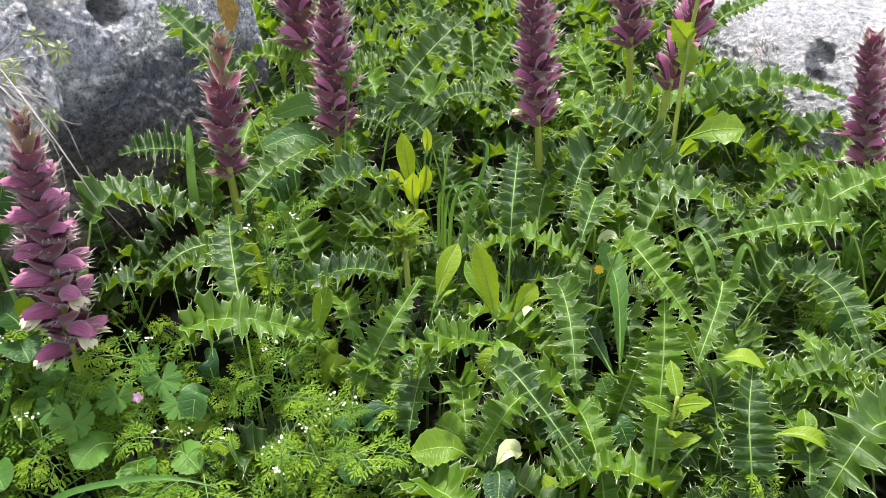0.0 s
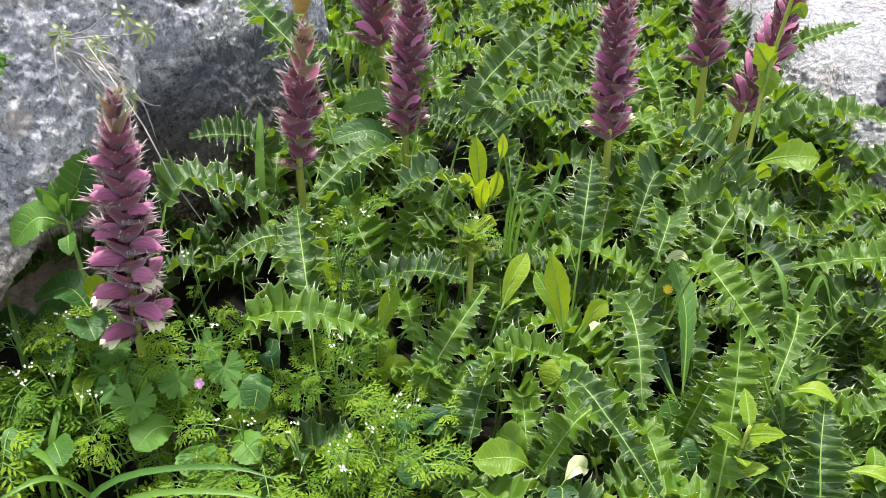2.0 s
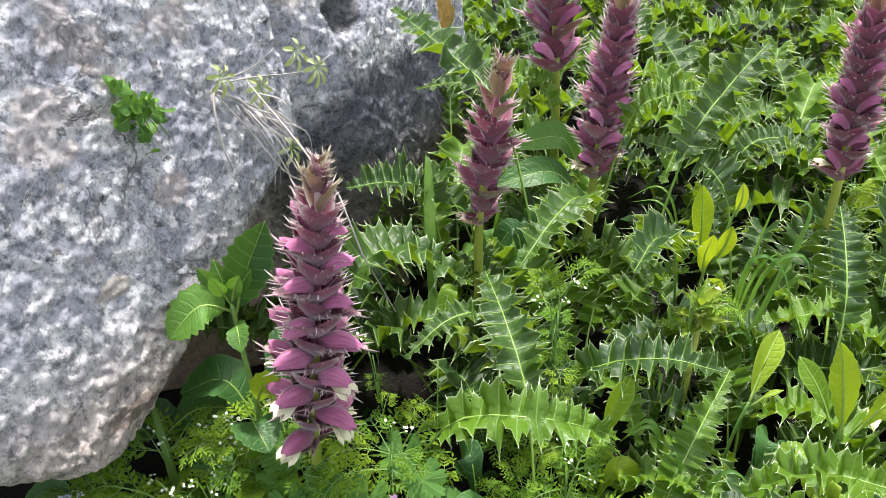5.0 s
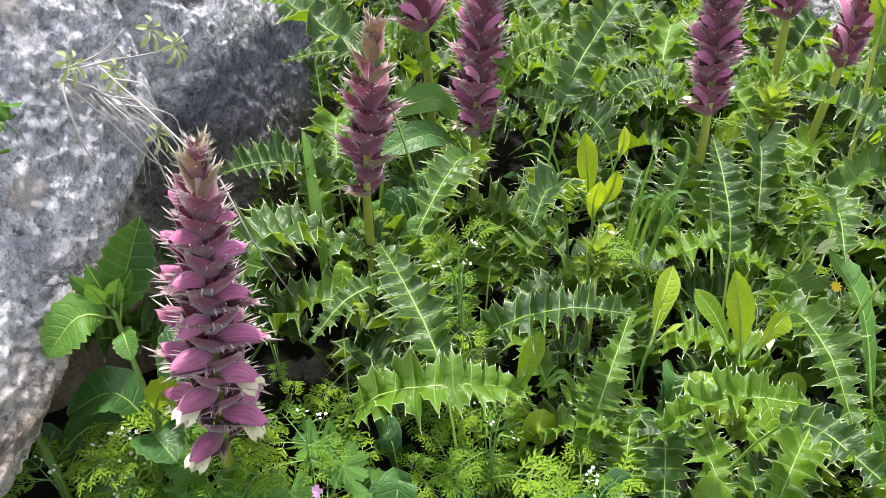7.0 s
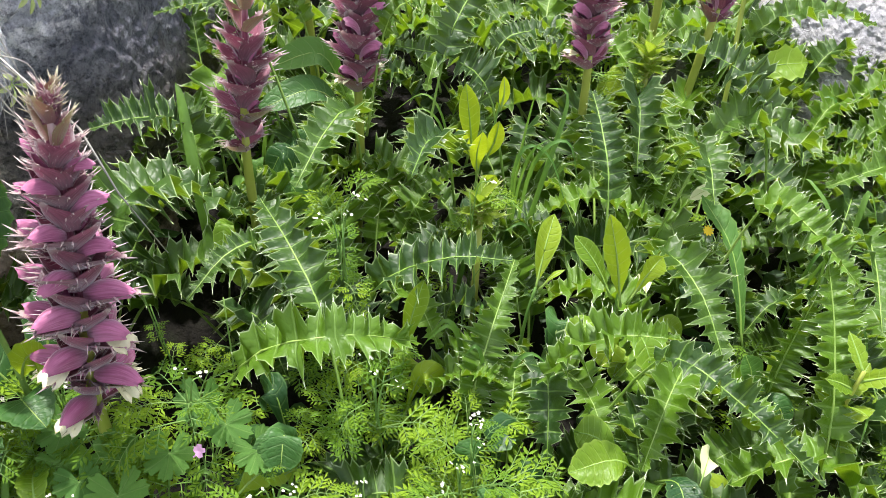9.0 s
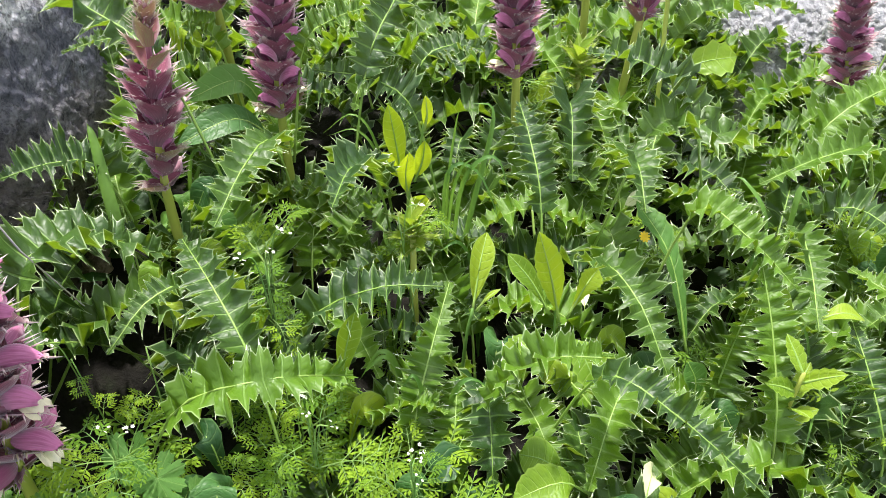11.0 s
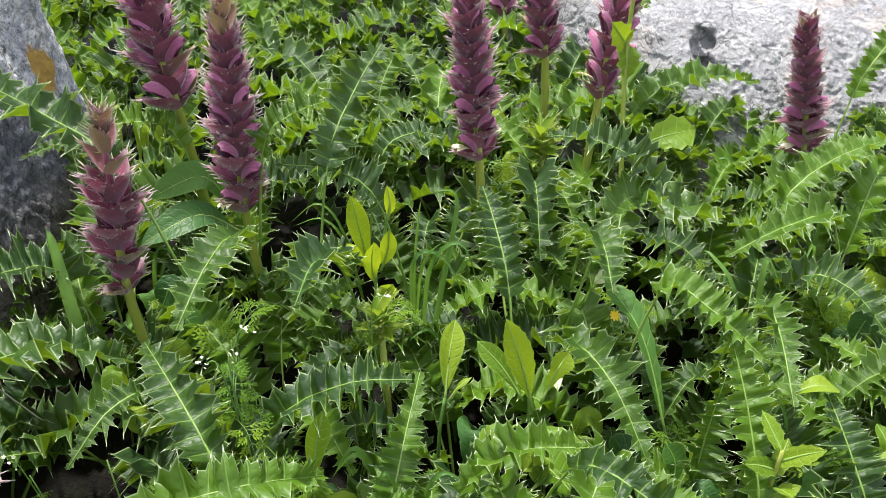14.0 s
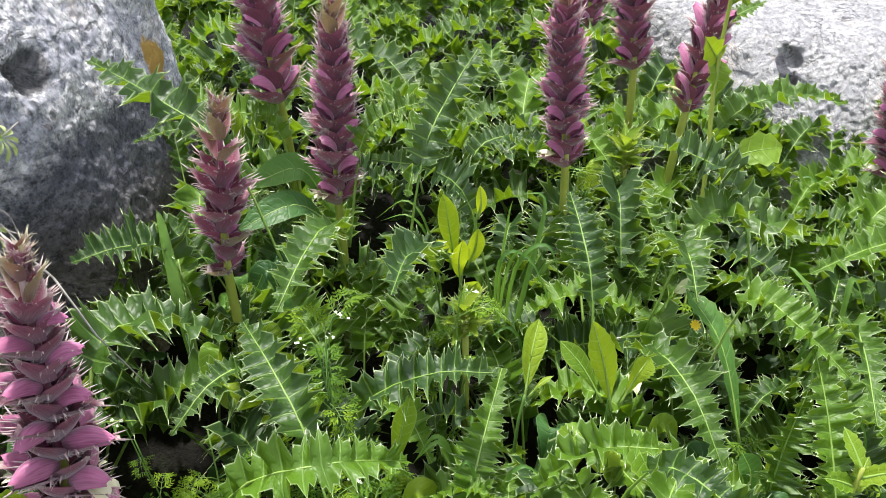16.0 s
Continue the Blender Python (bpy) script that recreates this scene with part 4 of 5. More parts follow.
long_leaf((0.178, 0.815, 0.225), (0.166, 0.755, 0.262), (0.147, 0.697, 0.250), 0.0269, 29, 0.5)
long_leaf((0.360, 1.095, 0.335), (0.400, 1.108, 0.360), (0.452, 1.122, 0.372), 0.0168, 30, 0.3)
long_leaf((0.600, 0.935, 0.275), (0.650, 0.950, 0.325), (0.710, 0.970, 0.372), 0.0202, 31, 0.3)
long_leaf((0.440, 0.842, 0.200), (0.515, 0.855, 0.236), (0.600, 0.866, 0.240), 0.0269, 32, 0.4)
long_leaf((0.340, 0.995, 0.270), (0.420, 1.000, 0.294), (0.520, 1.010, 0.268), 0.0286, 33, 0.7)
long_leaf((0.285, 0.500, 0.110), (0.286, 0.540, 0.160), (0.300, 0.590, 0.178), 0.0252, 34, 0.3, (0, -0.8, 1))
long_leaf((0.420, 0.560, 0.080), (0.400, 0.620, 0.140), (0.375, 0.680, 0.150), 0.0286, 35, 0.35)
long_leaf((0.345, 0.640, 0.110), (0.385, 0.600, 0.145), (0.430, 0.560, 0.125), 0.0286, 36, 0.35)


# ---- herbs among the acanthus ----
def herb(name, x, y, label, category="plant", group=""):
    thing = tagged(new(name), label, category, group)
    thing.location = (x, y, ground_z(x, y) - 0.004)
    return thing


def stalk(thing, pts, r0=0.0018, r1=0.0008, material=M_THIN, name="stem"):
    sh = Sheet()
    o = Vector(thing.location)
    n_p = 10
    sh.tube([spline([Vector(p) - o for p in pts], k / n_p) for k in range(n_p + 1)], [r0 + (r1 - r0) * k / n_p for k in range(n_p + 1)], 6)
    return part(name, sh.mesh(name, [material]), thing)


def leaf_on(thing, base, mid, tip, width, seed, material, **how):
    o = Vector(thing.location)
    return part("leaf", broad_leaf([Vector(p) - o for p in (base, mid, tip)], width * 0.86, rng_of(900 + seed), material, **how), thing)


BROAD = "yellow-green broad-leaved herb with soft upright leaves"
h1 = herb("broad_leaved_herb", 0.065, 0.69, BROAD, group="broad-leaved herbs")
stalk(h1, [h1.location, (0.066, 0.684, 0.12), (0.062, 0.678, 0.18)])
leaf_on(h1, (0.064, 0.672, 0.165), (0.054, 0.676, 0.215), (0.042, 0.682, 0.262), 0.0145, 1, M_YELLOW, up=(0, -1, 0.3), shape=0.5, tooth=0.05)
leaf_on(h1, (0.060, 0.684, 0.165), (0.046, 0.700, 0.195), (0.030, 0.718, 0.215), 0.011, 2, M_YELLOW, up=(0, -1, 0.5), shape=0.55)
leaf_on(h1, (0.075, 0.680, 0.160), (0.090, 0.683, 0.190), (0.104, 0.688, 0.205), 0.013, 3, M_YELLOW, up=(0, -1, 0.5), shape=0.6, tooth=0.08)
leaf_on(h1, (0.060, 0.670, 0.150), (0.070, 0.640, 0.160), (0.078, 0.610, 0.135), 0.020, 4, M_YELLOW, shape=0.6, tooth=0.06)
leaf_on(h1, (0.050, 0.672, 0.150), (0.028, 0.655, 0.165), (0.010, 0.650, 0.150), 0.018, 5, M_YELLOW, shape=0.6, tooth=0.06)
h2 = herb("broad_leaved_herb", -0.02, 0.705, BROAD, group="broad-leaved herbs")
stalk(h2, [h2.location, (-0.012, 0.706, 0.12), (-0.004, 0.710, 0.165)], 0.002, 0.0014)
leaf_on(h2, (-0.004, 0.710, 0.160), (0.008, 0.730, 0.195), (0.022, 0.752, 0.216), 0.014, 6, M_YELLOW, up=(0, -1, 0.4), shape=0.5)
leaf_on(h2, (-0.002, 0.706, 0.165), (0.008, 0.703, 0.182), (0.020, 0.704, 0.188), 0.004, 7, M_YELLOW, shape=0.4)
h3 = herb("broad_leaved_herb", -0.03, 0.84, BROAD, group="broad-leaved herbs")
stalk(h3, [h3.location, (-0.030, 0.842, 0.20), (-0.020, 0.838, 0.25), (-0.013, 0.833, 0.300)], 0.002, 0.001)
leaf_on(h3, (-0.034, 0.845, 0.222), (-0.038, 0.850, 0.262), (-0.043, 0.855, 0.302), 0.0125, 8, M_LIME, up=(0, -1, 0.2), shape=0.52)
leaf_on(h3, (-0.030, 0.840, 0.205), (-0.033, 0.836, 0.235), (-0.030, 0.832, 0.262), 0.0115, 9, M_LIME, up=(0.2, -1, 0.4), shape=0.5)
leaf_on(h3, (-0.024, 0.838, 0.225), (-0.017, 0.834, 0.248), (-0.014, 0.832, 0.272), 0.0095, 55, M_LIME, up=(-0.2, -1, 0.3), shape=0.5)
leaf_on(h3, (-0.014, 0.834, 0.282), (-0.012, 0.832, 0.300), (-0.013, 0.833, 0.318), 0.0065, 10, M_LIME, up=(0, -1, 0.2), shape=0.45)
leaf_on(h3, (-0.034, 0.842, 0.225), (-0.048, 0.834, 0.250), (-0.056, 0.830, 0.268), 0.0085, 11, M_LIME, up=(0, -1, 0.4), shape=0.5)
leaf_on(h3, (-0.030, 0.840, 0.185), (-0.022, 0.825, 0.210), (-0.018, 0.815, 0.222), 0.0120, 56, M_YELLOW, up=(0, -1, 0.5), shape=0.5)
h4 = herb("broad_leaved_herb", -0.13, 0.68, BROAD, group="broad-leaved herbs")
leaf_on(h4, (-0.134, 0.678, 0.110), (-0.126, 0.682, 0.165), (-0.113, 0.690, 0.205), 0.012, 12, M_YELLOW, up=(0, -1, 0.4), shape=0.62)
h5 = herb("broad_leaved_herb", -0.2, 0.75, BROAD, group="broad-leaved herbs")
leaf_on(h5, (-0.200, 0.746, 0.150), (-0.208, 0.747, 0.200), (-0.217, 0.748, 0.230), 0.017, 13, M_YELLOW, up=(0, -1, 0.4), shape=0.55)
leaf_on(h5, (-0.195, 0.740, 0.140), (-0.190, 0.735, 0.185), (-0.186, 0.728, 0.200), 0.014, 14, M_YELLOW, up=(0, -1, 0.5), shape=0.55)
h6 = herb("oval_leaved_herb", 0.05, 0.555, "low herb with large pale green oval leaves", group="oval-leaved herbs")
leaf_on(h6, (0.050, 0.548, 0.085), (0.018, 0.545, 0.118), (-0.022, 0.544, 0.112), 0.021, 15, M_YELLOW, up=(0, -0.6, 1), shape=0.48, tooth=0.05, petiole=0.3, wave=0.12)
leaf_on(h6, (0.055, 0.545, 0.080), (0.062, 0.520, 0.110), (0.060, 0.490, 0.100), 0.018, 16, M_DARKLEAF, shape=0.48, petiole=0.3, tooth=0.05)
leaf_on(h6, (0.045, 0.555, 0.075), (0.020, 0.575, 0.105), (0.000, 0.590, 0.105), 0.020, 17, M_YELLOW, up=(0, -0.6, 1), shape=0.5, petiole=0.3)
h7 = herb("oval_leaved_herb", 0.17, 0.6, "low herb with paired rounded leaves", group="oval-leaved herbs")
leaf_on(h7, (0.165, 0.600, 0.085), (0.172, 0.608, 0.120), (0.166, 0.618, 0.140), 0.014, 18, M_ROUND, up=(0, -1, 0.6), shape=0.55, petiole=0.2)
leaf_on(h7, (0.170, 0.600, 0.090), (0.190, 0.606, 0.128), (0.205, 0.612, 0.138), 0.014, 19, M_YELLOW, up=(0, -0.7, 1), shape=0.55, petiole=0.3)
leaf_on(h7, (0.160, 0.590, 0.080), (0.150, 0.572, 0.112), (0.160, 0.560, 0.120), 0.014, 20, M_YELLOW, up=(0, -0.7, 1), shape=0.55, petiole=0.3)
h8 = herb("broad_leaved_herb", 0.26, 0.6, BROAD, group="broad-leaved herbs")
stalk(h8, [h8.location, (0.256, 0.602, 0.12), (0.262, 0.600, 0.178)])
leaf_on(h8, (0.262, 0.600, 0.176), (0.288, 0.592, 0.190), (0.310, 0.587, 0.180), 0.012, 21, M_YELLOW, shape=0.5)
leaf_on(h8, (0.258, 0.602, 0.160), (0.245, 0.615, 0.190), (0.236, 0.625, 0.205), 0.011, 22, M_YELLOW, up=(0, -1, 0.4), shape=0.5)
h9 = herb("oval_leaved_herb", 0.32, 0.54, "low herb with a pale glossy drooping leaf", group="oval-leaved herbs")
leaf_on(h9, (0.300, 0.545, 0.135), (0.335, 0.530, 0.150), (0.366, 0.522, 0.130), 0.013, 23, M_YELLOW, shape=0.5, fold=0.5)
leaf_on(h9, (0.320, 0.540, 0.090), (0.345, 0.555, 0.130), (0.350, 0.575, 0.140), 0.012, 24, M_YELLOW, up=(0, -1, 0.5), shape=0.5)
h11 = herb("star_leaved_herb", 0.215, 0.55, "upright yellow-green herb ending in a star of leaves", group="broad-leaved herbs")
stalk(h11, [h11.location, (0.218, 0.549, 0.10), (0.222, 0.548, 0.180)], 0.0024, 0.0018, M_STEM)
for k in range(12):
    f = 0.45 + 0.55 * k / 11
    a = k * 2.4 + 0.4
    ln = 0.030 if k < 7 else 0.034
    p = Vector((0.2135 + 0.0085 * f, 0.550 - 0.002 * f, h11.location.z + (0.178 - h11.location.z) * f))
    d = Vector((math.cos(a), math.sin(a) * 0.8, 0)) * ln
    leaf_on(h11, p, p + d * 0.5 + Vector((0, 0, ln * 0.35)), p + d + Vector((0, 0, ln * (0.15 + 0.5 * f))), 0.008 if k < 7 else 0.0095, 25 + k, M_YELLOW, up=(0, -0.6, 0.9), shape=0.34, petiole=0.04, tooth=0.10, n_l=11)
h12 = herb("smooth_leaved_herb", 0.19, 0.65, "herb with a long bluish-green toothed leaf", group="smooth-leaved herbs")
leaf_on(h12, (0.192, 0.650, 0.100), (0.192, 0.710, 0.178), (0.180, 0.768, 0.210), 0.017, 30, M_ROUND, up=(0.3, -0.8, 0.8), shape=0.55, tooth=0.12, fold=0.45, wave=0.2)
leaf_on(h12, (0.195, 0.655, 0.090), (0.165, 0.700, 0.130), (0.150, 0.720, 0.140), 0.018, 31, M_DARKLEAF, shape=0.55, tooth=0.08)
h13 = herb("smooth_leaved_herb", -0.15, 1.0, "herb with large dark smooth leaves behind the spikes", group="smooth-leaved herbs")
leaf_on(h13, (-0.140, 1.005, 0.215), (-0.168, 0.998, 0.275), (-0.225, 0.985, 0.268), 0.022, 32, M_ROUND, up=(0, -0.6, 1), shape=0.5)
leaf_on(h13, (-0.140, 0.990, 0.205), (-0.180, 0.965, 0.250), (-0.240, 0.945, 0.240), 0.021, 33, M_DARKLEAF, up=(0, -0.6, 1), shape=0.5)
h14 = herb("smooth_leaved_herb", -0.43, 0.665, "leafy upright herb growing against the boulder", group="smooth-leaved herbs")
stalk(h14, [h14.location, (-0.435, 0.668, 0.14), (-0.442, 0.672, 0.225), (-0.447, 0.678, 0.275)], 0.0030, 0.0022, M_THIN)
leaf_on(h14, (-0.445, 0.676, 0.255), (-0.432, 0.680, 0.298), (-0.412, 0.686, 0.345), 0.023, 34, M_DARKLEAF, up=(0.2, -1, 0.4), shape=0.45, tooth=0.08)
leaf_on(h14, (-0.446, 0.676, 0.262), (-0.466, 0.660, 0.278), (-0.492, 0.648, 0.252), 0.022, 35, M_ROUND, up=(0, -0.7, 0.8), shape=0.45, tooth=0.10)
leaf_on(h14, (-0.445, 0.674, 0.250), (-0.436, 0.655, 0.262), (-0.430, 0.640, 0.250), 0.011, 39, M_ROUND, up=(0, -0.7, 0.8), shape=0.5, tooth=0.08)
for k in range(6):
    a = k * 1.1
    leaf_on(h14, (-0.447, 0.678, 0.268), (-0.447 + 0.010 * math.cos(a), 0.676 + 0.007 * math.sin(a), 0.288), (-0.447 + 0.022 * math.cos(a), 0.676 + 0.014 * math.sin(a), 0.306), 0.0085, 40 + k, M_ROUND, up=(0, -1, 0.4), shape=0.45, tooth=0.1)
leaf_on(h14, (-0.438, 0.670, 0.160), (-0.422, 0.655, 0.200), (-0.402, 0.650, 0.208), 0.016, 36, M_YELLOW, up=(0, -1, 0.4), shape=0.5, tooth=0.06)
leaf_on(h14, (-0.440, 0.680, 0.120), (-0.470, 0.690, 0.170), (-0.510, 0.680, 0.160), 0.032, 37, M_DARKLEAF, shape=0.5, tooth=0.05)
leaf_on(h14, (-0.430, 0.690, 0.120), (-0.420, 0.720, 0.180), (-0.400, 0.750, 0.190), 0.030, 38, M_DARKLEAF, shape=0.5, tooth=0.05)
leaf_on(h14, (-0.440, 0.670, 0.130), (-0.430, 0.640, 0.172), (-0.410, 0.615, 0.165), 0.024, 46, M_DARKLEAF, shape=0.5, tooth=0.05)

# the tall sow-thistle stem before the pale rock
h10 = herb("tall_herb", 0.278, 0.915, "tall thin yellow-green herb with clasping leaves", group="broad-leaved herbs")
stalk(h10, [h10.location, (0.285, 0.930, 0.22), (0.295, 0.962, 0.34), (0.304, 0.972, 0.42), (0.312, 0.978, 0.50)], 0.0032, 0.0022, M_STEM)
leaf_on(h10, (0.302, 0.970, 0.360), (0.290, 0.964, 0.372), (0.272, 0.958, 0.394), 0.017, 50, M_YELLOW, up=(0, -1, 0.2), shape=0.38, petiole=0.03, tooth=0.22, n_l=9)
leaf_on(h10, (0.302, 0.970, 0.362), (0.298, 0.962, 0.350), (0.296, 0.958, 0.325), 0.016, 51, M_YELLOW, up=(0, -1, 0.3), shape=0.4, petiole=0.03, tooth=0.22, n_l=9)
leaf_on(h10, (0.306, 0.974, 0.420), (0.316, 0.970, 0.432), (0.324, 0.968, 0.420), 0.008, 52, M_YELLOW, up=(0, -1, 0.3), shape=0.5, petiole=0.03)
leaf_on(h10, (0.292, 0.930, 0.250), (0.325, 0.920, 0.268), (0.366, 0.915, 0.272), 0.024, 53, M_YELLOW, up=(0, -0.8, 0.8), shape=0.6, tooth=0.14, n_l=9)
leaf_on(h10, (0.285, 0.925, 0.220), (0.300, 0.905, 0.255), (0.305, 0.895, 0.265), 0.012, 54, M_YELLOW, up=(0, -1, 0.4), shape=0.5)


# ---- lobed-leaf herb with a pink flower ----
ROUNDS = [round_leaf(rng_of(60 + k)) for k in range(3)]
geranium = herb("lobed_leaf_herb", -0.36, 0.615, "low herb with round lobed leaves and one pink flower", group="lobed-leaf herbs")
go = Vector(geranium.location)


def round_on(x, y, z, r, seed, thing=geranium, o=go):
    rg = rng_of(seed)
    top = Vector((x, y, z))
    stalk(thing, [o + Vector((rg.uniform(-0.01, 0.01), 0, 0)), (o + top) / 2 + Vector((0, 0, 0.01)), top], 0.0012, 0.0009, name="leaf_stalk")
    m_ = Matrix.Translation(top - o) @ Euler((radians(rg.uniform(18, 42)), radians(rg.uniform(-18, 18)), radians(rg.uniform(-30, 30)))).to_matrix().to_4x4() @ Matrix.Scale(r, 4)
    part("leaf", ROUNDS[seed % 3], thing, m_)


for k, (x, y, z, r) in enumerate(((-0.412, 0.654, 0.115, 0.019), (-0.304, 0.652, 0.128, 0.020), (-0.368, 0.593, 0.098, 0.022), (-0.414, 0.631, 0.100, 0.017), (-0.285, 0.631, 0.120, 0.019),
                                  (-0.329, 0.616, 0.112, 0.019), (-0.371, 0.632, 0.105, 0.017), (-0.398, 0.612, 0.098, 0.017), (-0.262, 0.610, 0.108, 0.018))):
    round_on(x, y - 0.006, z + 0.012, r * 1.08, k + 1)


def star_flower(thing, at_, r, material, petals=5, name="flower", label="", tilt=30):
    sh = Sheet()
    c = sh.vert((0, 0, 0))
    for k in range(petals):
        a = 2 * math.pi * k / petals
        w_ = 1.15 * math.pi / petals
        ids = [c] + [sh.vert((q * math.cos(a + d), q * math.sin(a + d), z)) for q, d, z in ((0.6, -w_, 0.10), (1.0, -w_ * 0.4, 0.2), (1.0, w_ * 0.4, 0.2), (0.6, w_, 0.10))]
        sh.face(ids, [(0.5, 0.5)] * 5)
    o = Vector(thing.location)
    return part(name, sh.mesh(name, [material], False), thing, Matrix.Translation(Vector(at_) - o) @ Matrix.Rotation(radians(tilt), 4, "X") @ Matrix.Scale(r, 4), label)


stalk(geranium, [geranium.location, (-0.315, 0.612, 0.09), (-0.308, 0.612, 0.119)], 0.001, 0.0007)
star_flower(geranium, (-0.308, 0.611, 0.121), 0.006, M_PINK, 5, label="small pink flower", tilt=55)
daisy = herb("small_yellow_flower", 0.174, 0.738, "small bright yellow flower on a thin stem", "flower")
stalk(daisy, [daisy.location, (0.176, 0.736, 0.14), (0.174, 0.735, 0.190)], 0.001, 0.0007)
star_flower(daisy, (0.174, 0.734, 0.192), 0.0055, M_GOLD, 9, tilt=40)

# ---- large oval leaves low in front ----
OVAL = "low rosette of broad oval green leaves"


def oval_rosette(x, y, seed, leaves, material=M_DARKLEAF, label=OVAL):
    thing = herb("oval_leaved_herb", x, y, label, group="oval-leaved herbs")
    for k, (dx, dy, dz, w_) in enumerate(leaves):
        o = Vector((x, y, thing.location.z))
        leaf_on(thing, o, o + Vector((dx * 0.55, dy * 0.55, dz * 1.1)), o + Vector((dx, dy, dz)), w_, seed + k, material, up=(0, -0.4, 1), shape=0.58, petiole=0.28, tooth=0.03)
    return thing


def lying_leaf(thing, centre, length, az, width, seed, material, rise=0.35):
    """A broad leaf that lies on the herbs round its middle."""
    c, a = Vector(centre), radians(az)
    d = Vector((math.cos(a), math.sin(a), 0)) * length * 0.5
    leaf_on(thing, c - d - Vector((0, 0, length * rise)), c + Vector((0, 0, length * 0.04)), c + d - Vector((0, 0, length * 0.10)), width, seed, material, up=(0, -0.5, 1), shape=0.52, petiole=0.10, tooth=0.05, fold=0.16, wave=0.10)


dock = herb("oval_leaved_herb", -0.315, 0.600, OVAL, group="oval-leaved herbs")
lying_leaf(dock, (-0.343, 0.572, 0.090), 0.056, 240, 0.025, 100, M_ROUND)
lying_leaf(dock, (-0.295, 0.552, 0.084), 0.062, 285, 0.024, 101, M_ROUND)
lying_leaf(dock, (-0.250, 0.560, 0.092), 0.055, 320, 0.020, 102, M_ROUND)
lying_leaf(dock, (-0.260, 0.600, 0.096), 0.055, 15, 0.018, 103, M_YELLOW)
dock2 = herb("oval_leaved_herb", -0.465, 0.600, OVAL, group="oval-leaved herbs")
lying_leaf(dock2, (-0.489, 0.588, 0.090), 0.055, 175, 0.018, 110, M_ROUND)
lying_leaf(dock2, (-0.471, 0.556, 0.084), 0.060, 265, 0.024, 111, M_ROUND)
lying_leaf(dock2, (-0.432, 0.608, 0.108), 0.050, 100, 0.015, 112, M_YELLOW)
lying_leaf(dock2, (-0.440, 0.548, 0.080), 0.052, 310, 0.020, 113, M_ROUND)
dock3 = herb("oval_leaved_herb", -0.585, 0.615, "dark broad-leaved herb under the edge of the boulder", group="oval-leaved herbs")
lying_leaf(dock3, (-0.561, 0.610, 0.074), 0.058, 330, 0.025, 120, M_DARKLEAF)
lying_leaf(dock3, (-0.624, 0.622, 0.070), 0.060, 190, 0.025, 121, M_DARKLEAF)
lying_leaf(dock3, (-0.600, 0.575, 0.066), 0.060, 250, 0.026, 122, M_DARKLEAF)
lying_leaf(dock3, (-0.645, 0.575, 0.062), 0.060, 220, 0.026, 123, M_DARKLEAF)
basil = herb("paired_leaf_herb", -0.575, 0.648, "small dark herb with crossed pairs of leaves", group="smooth-leaved herbs")
stalk(basil, [basil.location, (-0.575, 0.646, 0.05), (-0.575, 0.643, 0.086)], 0.0014, 0.001)
for k in range(8):
    a, ln = k * 1.571 + (0.6 if k > 3 else 0.1), 0.030 if k < 4 else 0.016
    c = Vector((-0.575, 0.643, 0.074 if k < 4 else 0.086))
    d = Vector((math.cos(a), math.sin(a), 0)) * ln
    leaf_on(basil, c, c + d * 0.5 + Vector((0, 0, 0.004)), c + d + Vector((0, 0, 0.002)), ln * 0.36, 126 + k, M_DARKLEAF, up=(0, -0.3, 1), shape=0.48, petiole=0.05, tooth=0.05)
dock4 = herb("oval_leaved_herb", -0.510, 0.690, "dark broad-leaved herb in the shade of the boulder", group="oval-leaved herbs")
lying_leaf(dock4, (-0.545, 0.690, 0.112), 0.075, 190, 0.026, 136, M_DARKLEAF)
lying_leaf(dock4, (-0.505, 0.695, 0.124), 0.075, 20, 0.026, 137, M_DARKLEAF)
lying_leaf(dock4, (-0.480, 0.650, 0.118), 0.065, 300, 0.022, 138, M_DARKLEAF)
oval_rosette(-0.200, 0.520, 130, [(-0.030, -0.030, 0.085, 0.024), (0.040, 0.010, 0.095, 0.022), (0.010, -0.050, 0.08, 0.024), (-0.05, 0.03, 0.10, 0.02)], M_ROUND)
oval_rosette(-0.070, 0.590, 140, [(0.010, 0.010, 0.120, 0.022), (-0.030, -0.010, 0.115, 0.018), (0.030, -0.030, 0.10, 0.018), (-0.01, -0.05, 0.10, 0.02)], M_DARKLEAF)
oval_rosette(-0.650, 0.540, 150, [(0.030, -0.010, 0.075, 0.024), (-0.030, -0.020, 0.080, 0.024), (0.000, 0.030, 0.090, 0.022)], M_DARKLEAF)
oval_rosette(-0.270, 0.490, 160, [(0.030, 0.010, 0.070, 0.024), (-0.040, 0.000, 0.070, 0.022), (0.0, -0.03, 0.06, 0.024)], M_ROUND)
oval_rosette(0.130, 0.520, 170, [(0.030, 0.030, 0.110, 0.016), (-0.030, 0.010, 0.10, 0.018), (0.00, -0.03, 0.09, 0.018)], M_YELLOW)
rg = rng_of(5)
